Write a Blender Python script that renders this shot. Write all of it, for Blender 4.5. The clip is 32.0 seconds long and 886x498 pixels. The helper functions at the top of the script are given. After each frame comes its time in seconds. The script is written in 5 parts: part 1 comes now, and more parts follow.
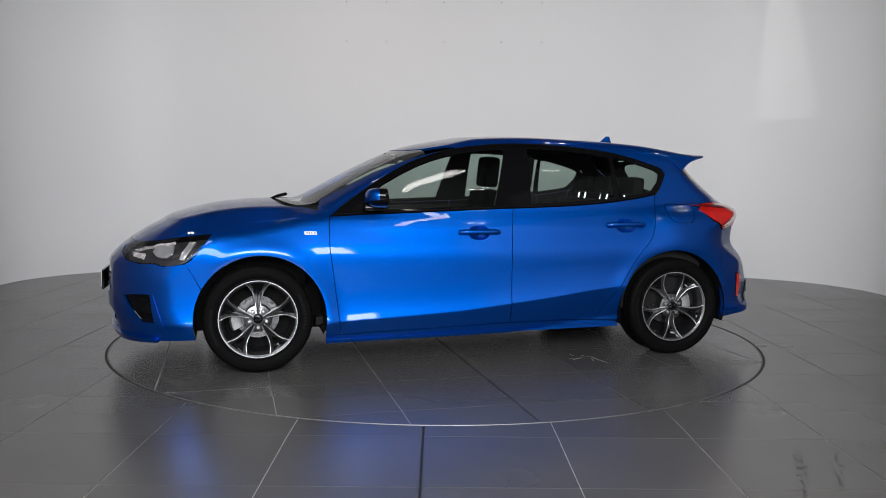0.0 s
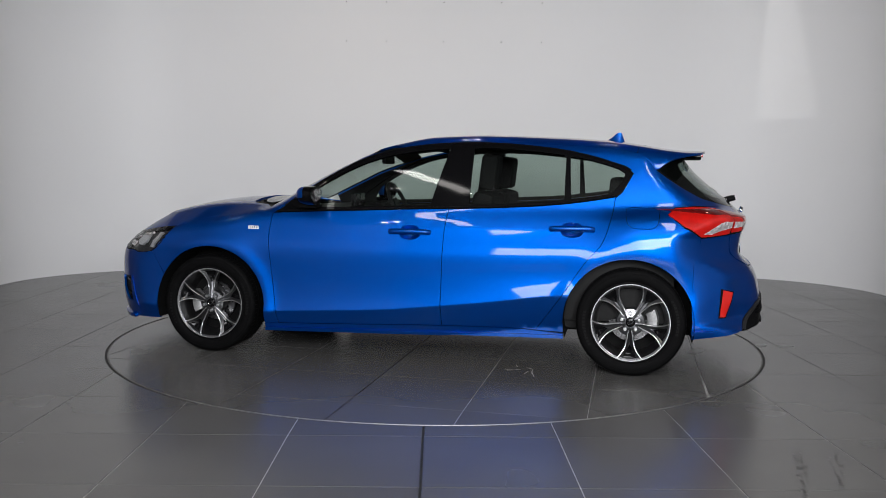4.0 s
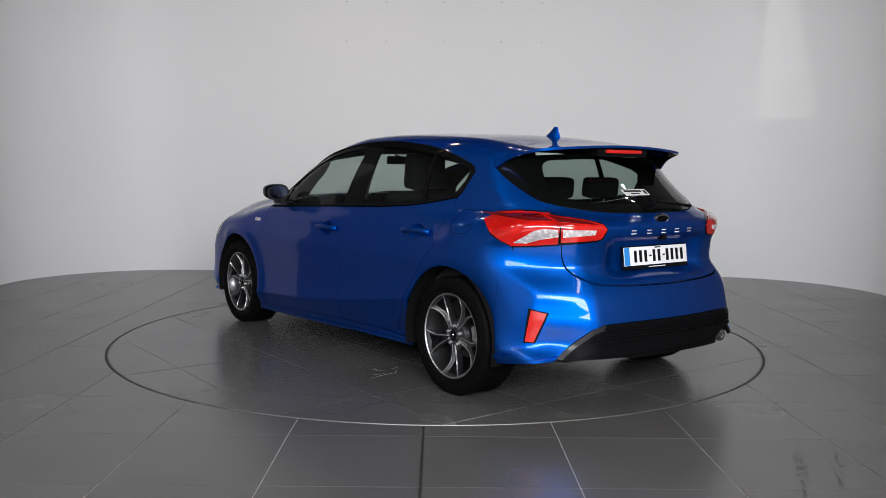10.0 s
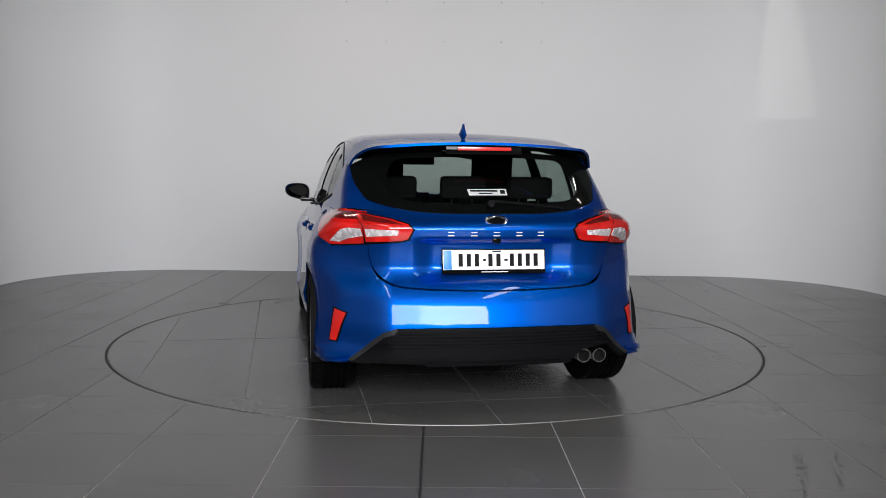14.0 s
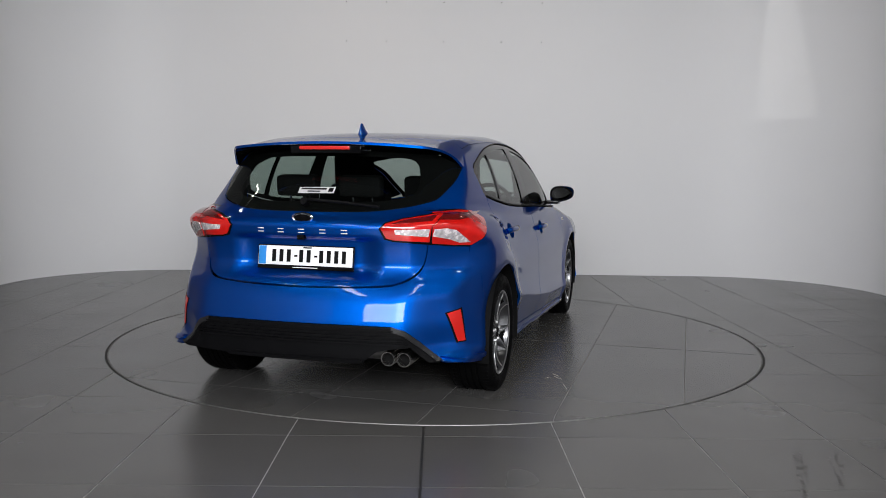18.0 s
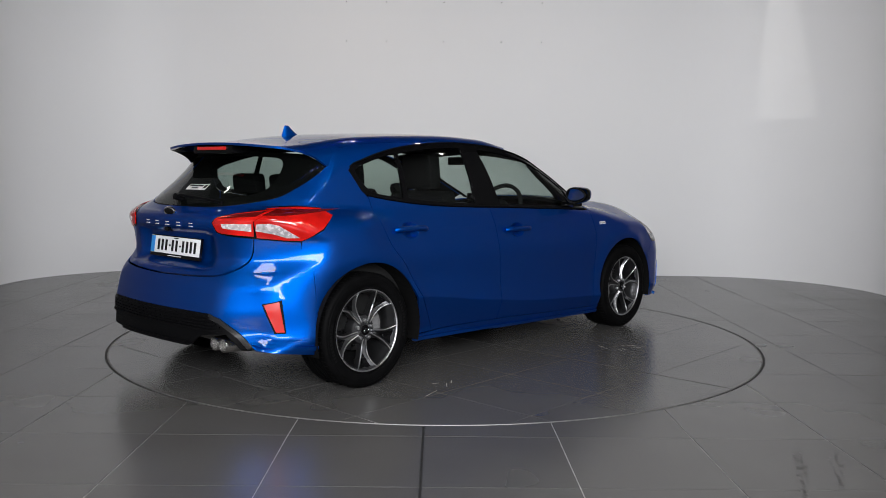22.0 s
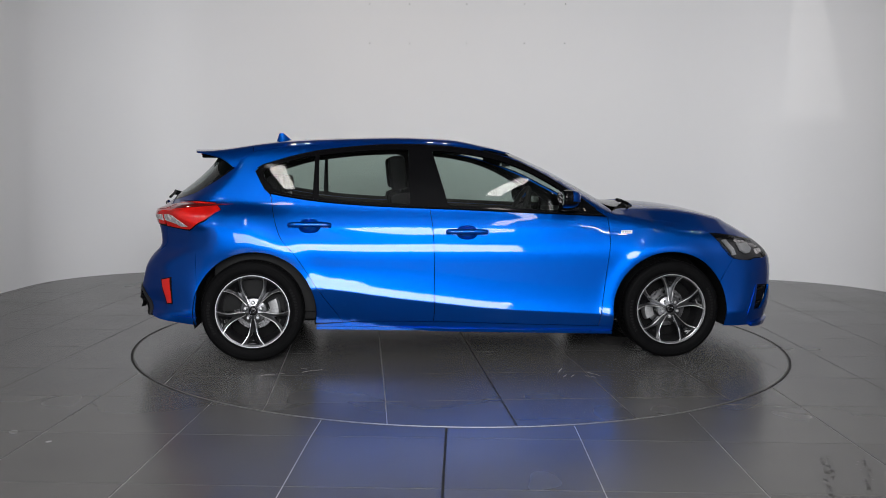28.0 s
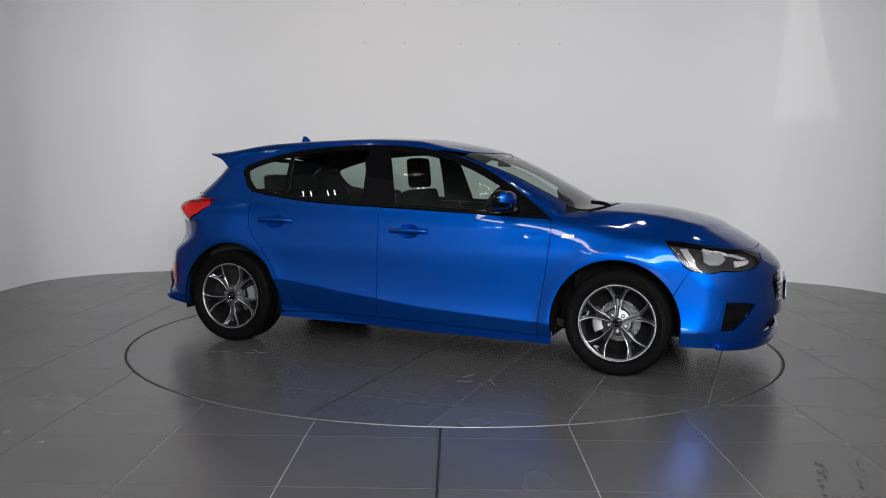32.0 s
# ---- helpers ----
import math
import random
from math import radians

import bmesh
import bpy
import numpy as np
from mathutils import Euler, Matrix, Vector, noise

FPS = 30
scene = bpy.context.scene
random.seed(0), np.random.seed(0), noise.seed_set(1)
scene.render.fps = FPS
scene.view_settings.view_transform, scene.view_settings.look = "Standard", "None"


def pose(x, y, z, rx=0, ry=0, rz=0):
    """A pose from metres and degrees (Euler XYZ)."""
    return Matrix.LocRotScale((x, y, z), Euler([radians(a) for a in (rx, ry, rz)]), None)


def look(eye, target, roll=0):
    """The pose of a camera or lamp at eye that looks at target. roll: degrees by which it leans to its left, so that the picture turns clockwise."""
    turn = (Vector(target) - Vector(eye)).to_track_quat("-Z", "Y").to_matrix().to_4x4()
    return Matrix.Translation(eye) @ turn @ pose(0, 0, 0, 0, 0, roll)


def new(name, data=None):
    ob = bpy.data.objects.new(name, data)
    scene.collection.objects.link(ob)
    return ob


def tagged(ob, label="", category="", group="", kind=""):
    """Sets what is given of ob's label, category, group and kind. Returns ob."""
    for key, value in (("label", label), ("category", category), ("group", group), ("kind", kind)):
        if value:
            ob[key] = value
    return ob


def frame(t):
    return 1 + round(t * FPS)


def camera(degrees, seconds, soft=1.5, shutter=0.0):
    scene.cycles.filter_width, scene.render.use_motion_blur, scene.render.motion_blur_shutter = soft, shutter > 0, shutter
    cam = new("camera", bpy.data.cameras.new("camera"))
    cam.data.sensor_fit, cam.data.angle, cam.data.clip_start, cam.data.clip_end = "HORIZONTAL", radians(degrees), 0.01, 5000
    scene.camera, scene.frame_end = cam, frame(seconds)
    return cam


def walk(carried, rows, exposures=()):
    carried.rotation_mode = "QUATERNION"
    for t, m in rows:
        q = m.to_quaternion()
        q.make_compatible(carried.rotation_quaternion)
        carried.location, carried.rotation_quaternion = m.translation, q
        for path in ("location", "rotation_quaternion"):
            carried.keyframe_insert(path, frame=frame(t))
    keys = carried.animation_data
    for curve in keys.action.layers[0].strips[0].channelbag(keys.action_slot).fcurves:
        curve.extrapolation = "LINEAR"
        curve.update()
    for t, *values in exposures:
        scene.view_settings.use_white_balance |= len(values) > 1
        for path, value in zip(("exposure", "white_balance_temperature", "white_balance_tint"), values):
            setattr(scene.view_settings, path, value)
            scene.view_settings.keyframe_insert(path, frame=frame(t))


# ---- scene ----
# ---------------------------------------------------------------- camera
cam = camera(54.6, 32.0, soft=0.9)


def aim(yaw, pitch, roll):
    """The tripod head: turned, tilted and leaned by degrees."""
    return pose(0, -6.2226, 1.2014, 90 - 5.2145 + pitch, 0, -0.4063 + yaw) @ pose(0, 0, 0, 0, 0, 0.6113 + roll)


walk(cam, [(0, aim(0, 0, 0)), (12, aim(0, 0, 0)), (22.5, aim(0, 0, 0)), (23.1, aim(0.01, 0, 0)), (23.5, aim(0.11, 0.03, -0.02)), (24, aim(0.45, 0.06, -0.04)),
           (24.5, aim(0.92, 0.08, -0.06)), (25, aim(1.18, 0.09, -0.08)), (25.5, aim(1.42, 0.09, -0.1)), (27.5, aim(1.53, 0.09, -0.12)),
           (28.5, aim(1.53, 0.1, -0.12)), (29, aim(1.47, 0.11, -0.11)), (29.5, aim(1.39, 0.11, -0.09)), (30, aim(1.335, 0.105, -0.07)),
           (31, aim(1.2, 0.1, -0.03)), (32, aim(1.16, 0.105, 0))],
     exposures=[(0, 0.0), (12.5, 0.0), (14, -0.06), (15.5, -0.2), (16.5, -0.22), (18, -0.12), (20, -0.04), (23, 0.0), (32, 0.0)])

# ---------------------------------------------------------------- light
world = bpy.data.worlds.new("world")
scene.world = world
world.use_nodes = True
wn = world.node_tree.nodes
sky = wn.new("ShaderNodeTexSky")
sky.sky_type, sky.sun_disc, sky.sun_elevation, sky.sun_rotation = "NISHITA", False, radians(35), radians(200)
wn["Background"].inputs[1].default_value = 0.08
world.node_tree.links.new(sky.outputs[0], wn["Background"].inputs[0])


def area_lamp(name, m, sx, sy, power, colour):
    data = bpy.data.lights.new(name, "AREA")
    data.shape, data.size, data.size_y, data.energy, data.color = "RECTANGLE", sx, sy, power, colour
    ob = new(name, data)
    ob.matrix_world = m
    return ob


WIN_X0, WIN_X1, WIN_Z0, WIN_Z1, WIN_Y = -3.0, 3.0, 1.75, 4.0, -9.0   # the glazed front of the showroom
for bay_x0, bay_x1, bay_power in ((WIN_X0, 0.0, 315), (0.0, WIN_X1, 510)):
    area_lamp("window_daylight", pose((bay_x0 + bay_x1) / 2, WIN_Y - 0.15, (WIN_Z0 + WIN_Z1) / 2, 90, 0, 0), bay_x1 - bay_x0, WIN_Z1 - WIN_Z0, bay_power, (0.99, 1.0, 1.035))


def spot_light(name, eye, target, power, colour, cone, blend=1.0, radius=0.05):
    data = bpy.data.lights.new(name, "SPOT")
    data.energy, data.color, data.spot_size, data.spot_blend, data.shadow_soft_size = power, colour, radians(cone), blend, radius
    ob = new(name, data)
    ob.matrix_world = look(eye, target)
    return ob


# warm bulbs of the twin ceiling lamps, washing the upper wall
for sx, bulb_power in ((-1.6, 13), (0.0, 9), (1.6, 0.5)):
    spot_light("spot_bulb_light", (sx, 0.9, 3.87), (sx * 1.1, 3.9, 2.75), bulb_power, (1.0, 0.72, 0.46), 80)
# an added, unseen spot that throws the tall wedge of light on the wall
SPOT_EYE, SPOT_AIM = Vector((1.5, -0.5, 4.35)), Vector((3.95, 3.4, 2.85))
WEDGE = ((3.6, 3.63, 1.84), (4.16, 3.21, 1.83), (3.79, 3.53, 3.9), (3.74, 3.56, 3.9))
spot_light("added_wedge_light", SPOT_EYE, SPOT_AIM, 78, (1.0, 0.97, 0.93), 40, 0.1, 0.0025)

# ---------------------------------------------------------------- materials


def mat(name, colour, rough=0.5, metal=0.0, coat=0.0, coat_rough=0.03, spec=0.5, emit=None, emit_power=1.0, ior=1.5):
    m = bpy.data.materials.new(name)
    m.use_nodes = True
    b = m.node_tree.nodes["Principled BSDF"]
    b.inputs["Base Color"].default_value = (*colour, 1)
    b.inputs["Roughness"].default_value = rough
    b.inputs["Metallic"].default_value = metal
    b.inputs["Coat Weight"].default_value = coat
    b.inputs["Coat Roughness"].default_value = coat_rough
    b.inputs["Specular IOR Level"].default_value = spec
    b.inputs["IOR"].default_value = ior
    if emit:
        b.inputs["Emission Color"].default_value = (*emit, 1)
        b.inputs["Emission Strength"].default_value = emit_power
    return m


def vary(m, scale, amount, rough_amount=0.0, bump=0.0, bump_scale=200.0, detail=5.0, random_amount=0.0):
    """Two scales of variation: broad stains in colour and roughness, fine grain as relief."""
    nt = m.node_tree
    n, l = nt.nodes, nt.links
    b = n["Principled BSDF"]
    co = n.new("ShaderNodeTexCoord")
    tex = n.new("ShaderNodeTexNoise")
    tex.inputs["Scale"].default_value, tex.inputs["Detail"].default_value = scale, detail
    l.new(co.outputs["Object"], tex.inputs["Vector"])
    base = b.inputs["Base Color"].default_value[:]
    hsv = n.new("ShaderNodeHueSaturation")
    hsv.inputs["Color"].default_value = base
    rng = n.new("ShaderNodeMapRange")
    rng.inputs["From Min"].default_value, rng.inputs["From Max"].default_value = 0.3, 0.7
    rng.inputs["To Min"].default_value, rng.inputs["To Max"].default_value = 1 - amount, 1 + amount
    l.new(tex.outputs["Fac"], rng.inputs["Value"])
    value = rng.outputs["Result"]
    if random_amount:
        info = n.new("ShaderNodeObjectInfo")
        r2 = n.new("ShaderNodeMapRange")
        r2.inputs["To Min"].default_value, r2.inputs["To Max"].default_value = 1 - random_amount, 1 + random_amount
        l.new(info.outputs["Random"], r2.inputs["Value"])
        mul = n.new("ShaderNodeMath")
        mul.operation = "MULTIPLY"
        l.new(value, mul.inputs[0])
        l.new(r2.outputs["Result"], mul.inputs[1])
        value = mul.outputs[0]
    l.new(value, hsv.inputs["Value"])
    l.new(hsv.outputs["Color"], b.inputs["Base Color"])
    if rough_amount:
        r = n.new("ShaderNodeMapRange")
        base_r = b.inputs["Roughness"].default_value
        r.inputs["From Min"].default_value, r.inputs["From Max"].default_value = 0.3, 0.7
        r.inputs["To Min"].default_value, r.inputs["To Max"].default_value = base_r - rough_amount, base_r + rough_amount
        l.new(tex.outputs["Fac"], r.inputs["Value"])
        l.new(r.outputs["Result"], b.inputs["Roughness"])
    if bump:
        t2 = n.new("ShaderNodeTexNoise")
        t2.inputs["Scale"].default_value, t2.inputs["Detail"].default_value = bump_scale, 3
        l.new(co.outputs["Object"], t2.inputs["Vector"])
        bp = n.new("ShaderNodeBump")
        bp.inputs["Strength"].default_value, bp.inputs["Distance"].default_value = bump, 0.002
        l.new(t2.outputs["Fac"], bp.inputs["Height"])
        l.new(bp.outputs["Normal"], b.inputs["Normal"])
    return m


def glass_mat(name, tint, gloss=1.0, ior=1.5):
    """A thin tinted pane: clear straight through, mirror-like by Fresnel."""
    m = bpy.data.materials.new(name)
    m.use_nodes = True
    n, l = m.node_tree.nodes, m.node_tree.links
    n.remove(n["Principled BSDF"])
    tr, gl, mix, fr = n.new("ShaderNodeBsdfTransparent"), n.new("ShaderNodeBsdfGlossy"), n.new("ShaderNodeMixShader"), n.new("ShaderNodeLayerWeight")
    tr.inputs[0].default_value = (*tint, 1)
    gl.inputs["Roughness"].default_value = 0.0
    gl.inputs["Color"].default_value = (gloss, gloss, gloss, 1)
    fr.inputs["Blend"].default_value = 0.5
    pw, ad = n.new("ShaderNodeMath"), n.new("ShaderNodeMath")
    pw.operation, ad.operation = "POWER", "MULTIPLY_ADD"
    pw.inputs[1].default_value = 5.0
    f0 = ((ior - 1) / (ior + 1)) ** 2
    ad.inputs[1].default_value, ad.inputs[2].default_value = 1 - f0, f0
    l.new(fr.outputs["Facing"], pw.inputs[0])
    l.new(pw.outputs[0], ad.inputs[0])
    l.new(ad.outputs[0], mix.inputs[0])
    l.new(tr.outputs[0], mix.inputs[1])
    l.new(gl.outputs[0], mix.inputs[2])
    l.new(mix.outputs[0], n["Material Output"].inputs["Surface"])
    return m


M_WALL = vary(mat("white_wall_paint", (0.78, 0.78, 0.79), 0.55), 0.6, 0.015, 0.05, 0.05, 60)
M_CEIL = vary(mat("dark_ceiling_paint", (0.05, 0.05, 0.05), 0.8), 1.0, 0.1)
M_TILE = vary(mat("grey_porcelain_tile", (0.088, 0.086, 0.083), 0.26, spec=0.38), 1.3, 0.06, 0.015, 0.0, 350, 2, 0.06)
M_GROUT = vary(mat("pale_grout", (0.3, 0.295, 0.285), 0.9), 20, 0.2)
M_JOINT = vary(mat("black_joint", (0.012, 0.012, 0.012), 0.7), 20, 0.2)
M_STEEL = vary(mat("worn_steel_edge", (0.2, 0.195, 0.19), 0.5, 0.8), 30, 0.3, 0.15)
M_PAINT = mat("metallic_blue_paint", (0.0, 0.072, 0.4), 0.43, 0.9, 1.0, 0.01, spec=0.03)
M_PAINT.node_tree.nodes["Principled BSDF"].inputs["Specular Tint"].default_value = (0.0, 0.03, 0.1, 1)
M_PAINT.node_tree.nodes["Principled BSDF"].inputs["Coat IOR"].default_value = 1.34
M_BLACK = vary(mat("black_textured_plastic", (0.0035, 0.0035, 0.004), 0.5, spec=0.06), 60, 0.2, 0.08, 0.3, 500)
M_GLOSSBLACK = mat("gloss_black_trim", (0.003, 0.003, 0.0034), 0.06, spec=0.16)
M_SATIN = vary(mat("satin_plastic_lit_grey", (0.014, 0.014, 0.015), 0.34, spec=0.4), 40, 0.15, 0.05)
M_DARK = mat("black_underseal", (0.004, 0.004, 0.004), 0.8, spec=0.1)
M_RUBBER = vary(mat("tyre_rubber", (0.003, 0.003, 0.0032), 0.6, spec=0.04), 30, 0.25, 0.1, 0.2, 300)
M_RIMDARK = mat("dark_grey_alloy", (0.12, 0.121, 0.126), 0.32, 0.95, 0.5)
M_RIMBRIGHT = mat("machined_alloy", (0.5, 0.5, 0.51), 0.4, 1.0, 0.3)
M_DISC = vary(mat("brake_disc_steel", (0.15, 0.15, 0.153), 0.3, 1.0), 40, 0.15, 0.1)
M_CHROME = mat("chrome", (0.75, 0.76, 0.78), 0.08, 1.0)
M_RED = vary(mat("red_lamp_lens", (0.5, 0.006, 0.004), 0.12, 0, 1.0, 0.02), 9, 0.3)
M_REDGLOW = mat("red_reflector", (0.55, 0.009, 0.005), 0.3, 0, 1.0, 0.05)
M_CLEARLENS = vary(mat("clear_lamp_lens", (0.62, 0.58, 0.58), 0.25, 0.2, 1.0, 0.02), 45, 0.35, 0.1)
M_GLASS = glass_mat("tinted_window_glass", (0.6, 0.68, 0.64), 0.75)
M_GLASS_REAR = glass_mat("dark_tinted_rear_glass", (0.48, 0.55, 0.52), 0.75)
M_WINDSCREEN = glass_mat("windscreen_glass", (0.74, 0.8, 0.77), 0.8)
M_LENS = glass_mat("headlamp_lens", (0.95, 0.95, 0.96), 0.5)
M_CLOTH = vary(mat("black_seat_cloth", (0.007, 0.007, 0.007), 0.9, spec=0.08), 80, 0.3, 0.05, 0.4, 400)
M_TRIM = vary(mat("dark_cabin_trim", (0.011, 0.011, 0.011), 0.7, spec=0.2), 50, 0.2, 0.1, 0.2, 300)
M_WHITE = mat("white_plate", (0.8, 0.8, 0.8), 0.35)
M_PLATEBLUE = mat("blue_plate_band", (0.02, 0.22, 0.6), 0.35)
M_INK = mat("black_ink", (0.004, 0.004, 0.004), 0.5, spec=0.1)
M_REDDARK = mat("smoked_red_lens", (0.12, 0.003, 0.003), 0.12, 0, 1.0, 0.02)
M_HOUSING = mat("lamp_housing", (0.02, 0.02, 0.022), 0.3)
M_MIRROR = mat("mirror_silver", (0.16, 0.165, 0.165), 0.02, 1.0)
M_CALIPER = vary(mat("cast_iron", (0.3, 0.3, 0.3), 0.5, 0.7), 60, 0.2)
M_RUBBER2 = mat("raised_rubber", (0.0045, 0.0045, 0.0047), 0.6, spec=0.1)
M_TUBE = mat("lamp_tube", (1, 1, 1), 0.5, emit=(1.0, 0.97, 0.93), emit_power=18)
M_SPOT = mat("spot_bulb", (1, 1, 1), 0.5, emit=(1.0, 0.9, 0.75), emit_power=85)
M_SILVER = mat("silver_letter", (0.75, 0.76, 0.77), 0.3, 0.25)
M_FIT = mat("lamp_body", (0.6, 0.6, 0.6), 0.4)
M_SIDE = vary(mat("grey_side_wall_paint", (0.2, 0.2, 0.205), 0.7), 1, 0.05)
M_REFLECTOR = mat("bright_lamp_reflector", (0.8, 0.81, 0.83), 0.3, 0.8)
M_EXHAUST = mat("brushed_exhaust_steel", (0.62, 0.61, 0.6), 0.22, 1.0)
M_STAIN = mat("dried_mud", (0.05, 0.048, 0.045), 0.8)
M_SCUFF = mat("pale_scuff", (0.45, 0.44, 0.43), 0.8)

# ---------------------------------------------------------------- mesh helpers


def link_mesh(name, verts, faces, material, parent=None, label="", smooth=False):
    me = bpy.data.meshes.new(name)
    me.from_pydata([tuple(v) for v in verts], [], [tuple(f) for f in faces])
    me.materials.append(material)
    if smooth:
        me.shade_smooth()
    ob = new(name, me)
    if parent:
        ob.parent = parent
    if label:
        tagged(ob, label)
    return ob


def part(name, bm, material, parent, label="", smooth=True):
    """Links a bmesh as one mesh object under a thing or a part."""
    me = bpy.data.meshes.new(name)
    bm.normal_update()
    bm.to_mesh(me)
    bm.free()
    me.materials.append(material)
    if smooth:
        me.shade_smooth()
        me.set_sharp_from_angle(angle=radians(38))
    ob = new(name, me)
    if parent:
        ob.parent = parent
    if label:
        tagged(ob, label)
    return ob


def box_bm(x0, x1, y0, y1, z0, z1, bevel=0.0, seg=2, bm=None):
    own = bmesh.new()
    bmesh.ops.create_cube(own, size=1.0)
    for v in own.verts:
        v.co = (x0 + (v.co.x + 0.5) * (x1 - x0), y0 + (v.co.y + 0.5) * (y1 - y0), z0 + (v.co.z + 0.5) * (z1 - z0))
    if bevel:
        bmesh.ops.bevel(own, geom=own.edges[:], offset=bevel, segments=seg, profile=0.7, affect="EDGES")
    return own if bm is None else join_bm(bm, own)


def join_bm(bm, other):
    me = bpy.data.meshes.new("tmp")
    other.to_mesh(me)
    other.free()
    bm.from_mesh(me)
    bpy.data.meshes.remove(me)
    return bm


def lathe_bm(profile, n=48, axis="y"):
    """Turns (radius, offset) pairs round the axis."""
    bm = bmesh.new()
    rings = []
    for r, o in profile:
        ring = []
        for i in range(n):
            a = 2 * math.pi * i / n
            ring.append(bm.verts.new((r * math.cos(a), o, r * math.sin(a))))
        rings.append(ring)
    for a, b in zip(rings, rings[1:]):
        for i in range(n):
            bm.faces.new((a[i], a[(i + 1) % n], b[(i + 1) % n], b[i]))
    return bm


def tube_bm(points, radius, n=8, closed=False, flat=1.0):
    """A round bar along points."""
    bm = bmesh.new()
    pts = [Vector(q) for q in points]
    rings = []
    for i, q in enumerate(pts):
        a = pts[i - 1] if i or closed else pts[0]
        b = pts[(i + 1) % len(pts)] if i < len(pts) - 1 or closed else pts[-1]
        d = (b - a).normalized()
        side = d.cross(Vector((0, 0, 1)))
        side = side.normalized() if side.length > 1e-4 else Vector((1, 0, 0))
        up = side.cross(d)
        r = radius[i] if isinstance(radius, (list, tuple)) else radius
        rings.append([bm.verts.new(q + r * (math.cos(2 * math.pi * k / n) * side + flat * math.sin(2 * math.pi * k / n) * up)) for k in range(n)])
    pairs = list(zip(rings, rings[1:])) + ([(rings[-1], rings[0])] if closed else [])
    for a, b in pairs:
        for k in range(n):
            bm.faces.new((a[k], a[(k + 1) % n], b[(k + 1) % n], b[k]))
    if not closed:
        bm.faces.new(rings[0][::-1])
        bm.faces.new(rings[-1])
    return bm


def inside(poly, pts):
    """Which of the points lie inside the closed polygon."""
    poly, pts = np.asarray(poly), np.asarray(pts)
    x, y = pts[:, 0], pts[:, 1]
    res = np.zeros(len(pts), bool)
    j = len(poly) - 1
    for i in range(len(poly)):
        xi, yi, xj, yj = *poly[i], *poly[j]
        hit = ((yi > y) != (yj > y))
        if hit.any():
            res ^= hit & (x < (xj - xi) * (y - yi) / ((yj - yi) or 1e-12) + xi)
        j = i
    return res


def dense(poly, step, closed=True):
    out = []
    n = len(poly)
    for i in range(n if closed else n - 1):
        a, b = np.array(poly[i], float), np.array(poly[(i + 1) % n], float)
        k = max(1, int(math.ceil(np.hypot(*(b - a)) / step)))
        out += [a + (b - a) * t / k for t in range(k)]
    if not closed:
        out.append(np.array(poly[-1], float))
    return np.array(out)


def fill2d(loops, step, lines=()):
    """Fills an outline (with holes after it) by triangles of about step; returns points, triangles and the loops' indices."""
    from mathutils.geometry import delaunay_2d_cdt
    allp, edges, at = [], [], []
    for loop in loops:
        k = len(allp)
        allp += [Vector((float(q[0]), float(q[1]))) for q in loop]
        edges += [(k + i, k + (i + 1) % len(loop)) for i in range(len(loop))]
        at.append(list(range(k, k + len(loop))))
    outline = np.array([(v.x, v.y) for v in allp])
    lo, hi = outline.min(0), outline.max(0)
    gx, gy = np.meshgrid(np.arange(lo[0] + step / 2, hi[0], step), np.arange(lo[1] + step / 2, hi[1], step * 0.87))
    gx[1::2] += step / 2
    grid = np.stack([gx.ravel(), gy.ravel()], 1)
    if len(grid):
        ok = inside(loops[0], grid)
        for h in loops[1:]:
            ok &= ~inside(h, grid)
        grid = grid[ok]
    if len(grid):
        near = np.array([np.min(np.sum((outline - g) ** 2, 1)) for g in grid])
        grid = grid[near > (0.45 * step) ** 2]
    allp += [Vector((float(g[0]), float(g[1]))) for g in grid]
    for line in lines:
        k = len(allp)
        allp += [Vector((float(q[0]), float(q[1]))) for q in line]
        edges += [(k + i, k + i + 1) for i in range(len(line) - 1)]
    v, e, f, ov, oe, of = delaunay_2d_cdt(allp, edges, [], 0, 1e-6)
    pts = np.array([(q.x, q.y) for q in v])
    tri = np.array([t for t in f])
    cen = pts[tri].mean(1)
    ok = inside(loops[0], cen)
    for h in loops[1:]:
        ok &= ~inside(h, cen)
    tri = tri[ok]
    back = {}
    for i, src in enumerate(ov):
        for q in src:
            back.setdefault(q, i)
    return pts, tri, [[back[q] for q in ids] for ids in at]


def pch(*knots):
    """A smooth curve through a few knots that does not overshoot."""
    k = sorted(knots)
    x, y = np.array([q[0] for q in k], float), np.array([q[1] for q in k], float)
    h, d = np.diff(x), np.diff(y) / np.diff(x)
    m = np.zeros(len(x))
    m[0], m[-1] = d[0], d[-1]
    for i in range(1, len(x) - 1):
        if d[i - 1] * d[i] > 0:
            w1, w2 = 2 * h[i] + h[i - 1], h[i] + 2 * h[i - 1]
            m[i] = (w1 + w2) / (w1 / d[i - 1] + w2 / d[i])

    def f(t):
        t = np.clip(np.asarray(t, float), x[0], x[-1])
        i = np.clip(np.searchsorted(x, t) - 1, 0, len(h) - 1)
        s = (t - x[i]) / h[i]
        return (1 + 2 * s) * (1 - s) ** 2 * y[i] + s * (1 - s) ** 2 * h[i] * m[i] + s * s * (3 - 2 * s) * y[i + 1] + s * s * (s - 1) * h[i] * m[i + 1]
    return f


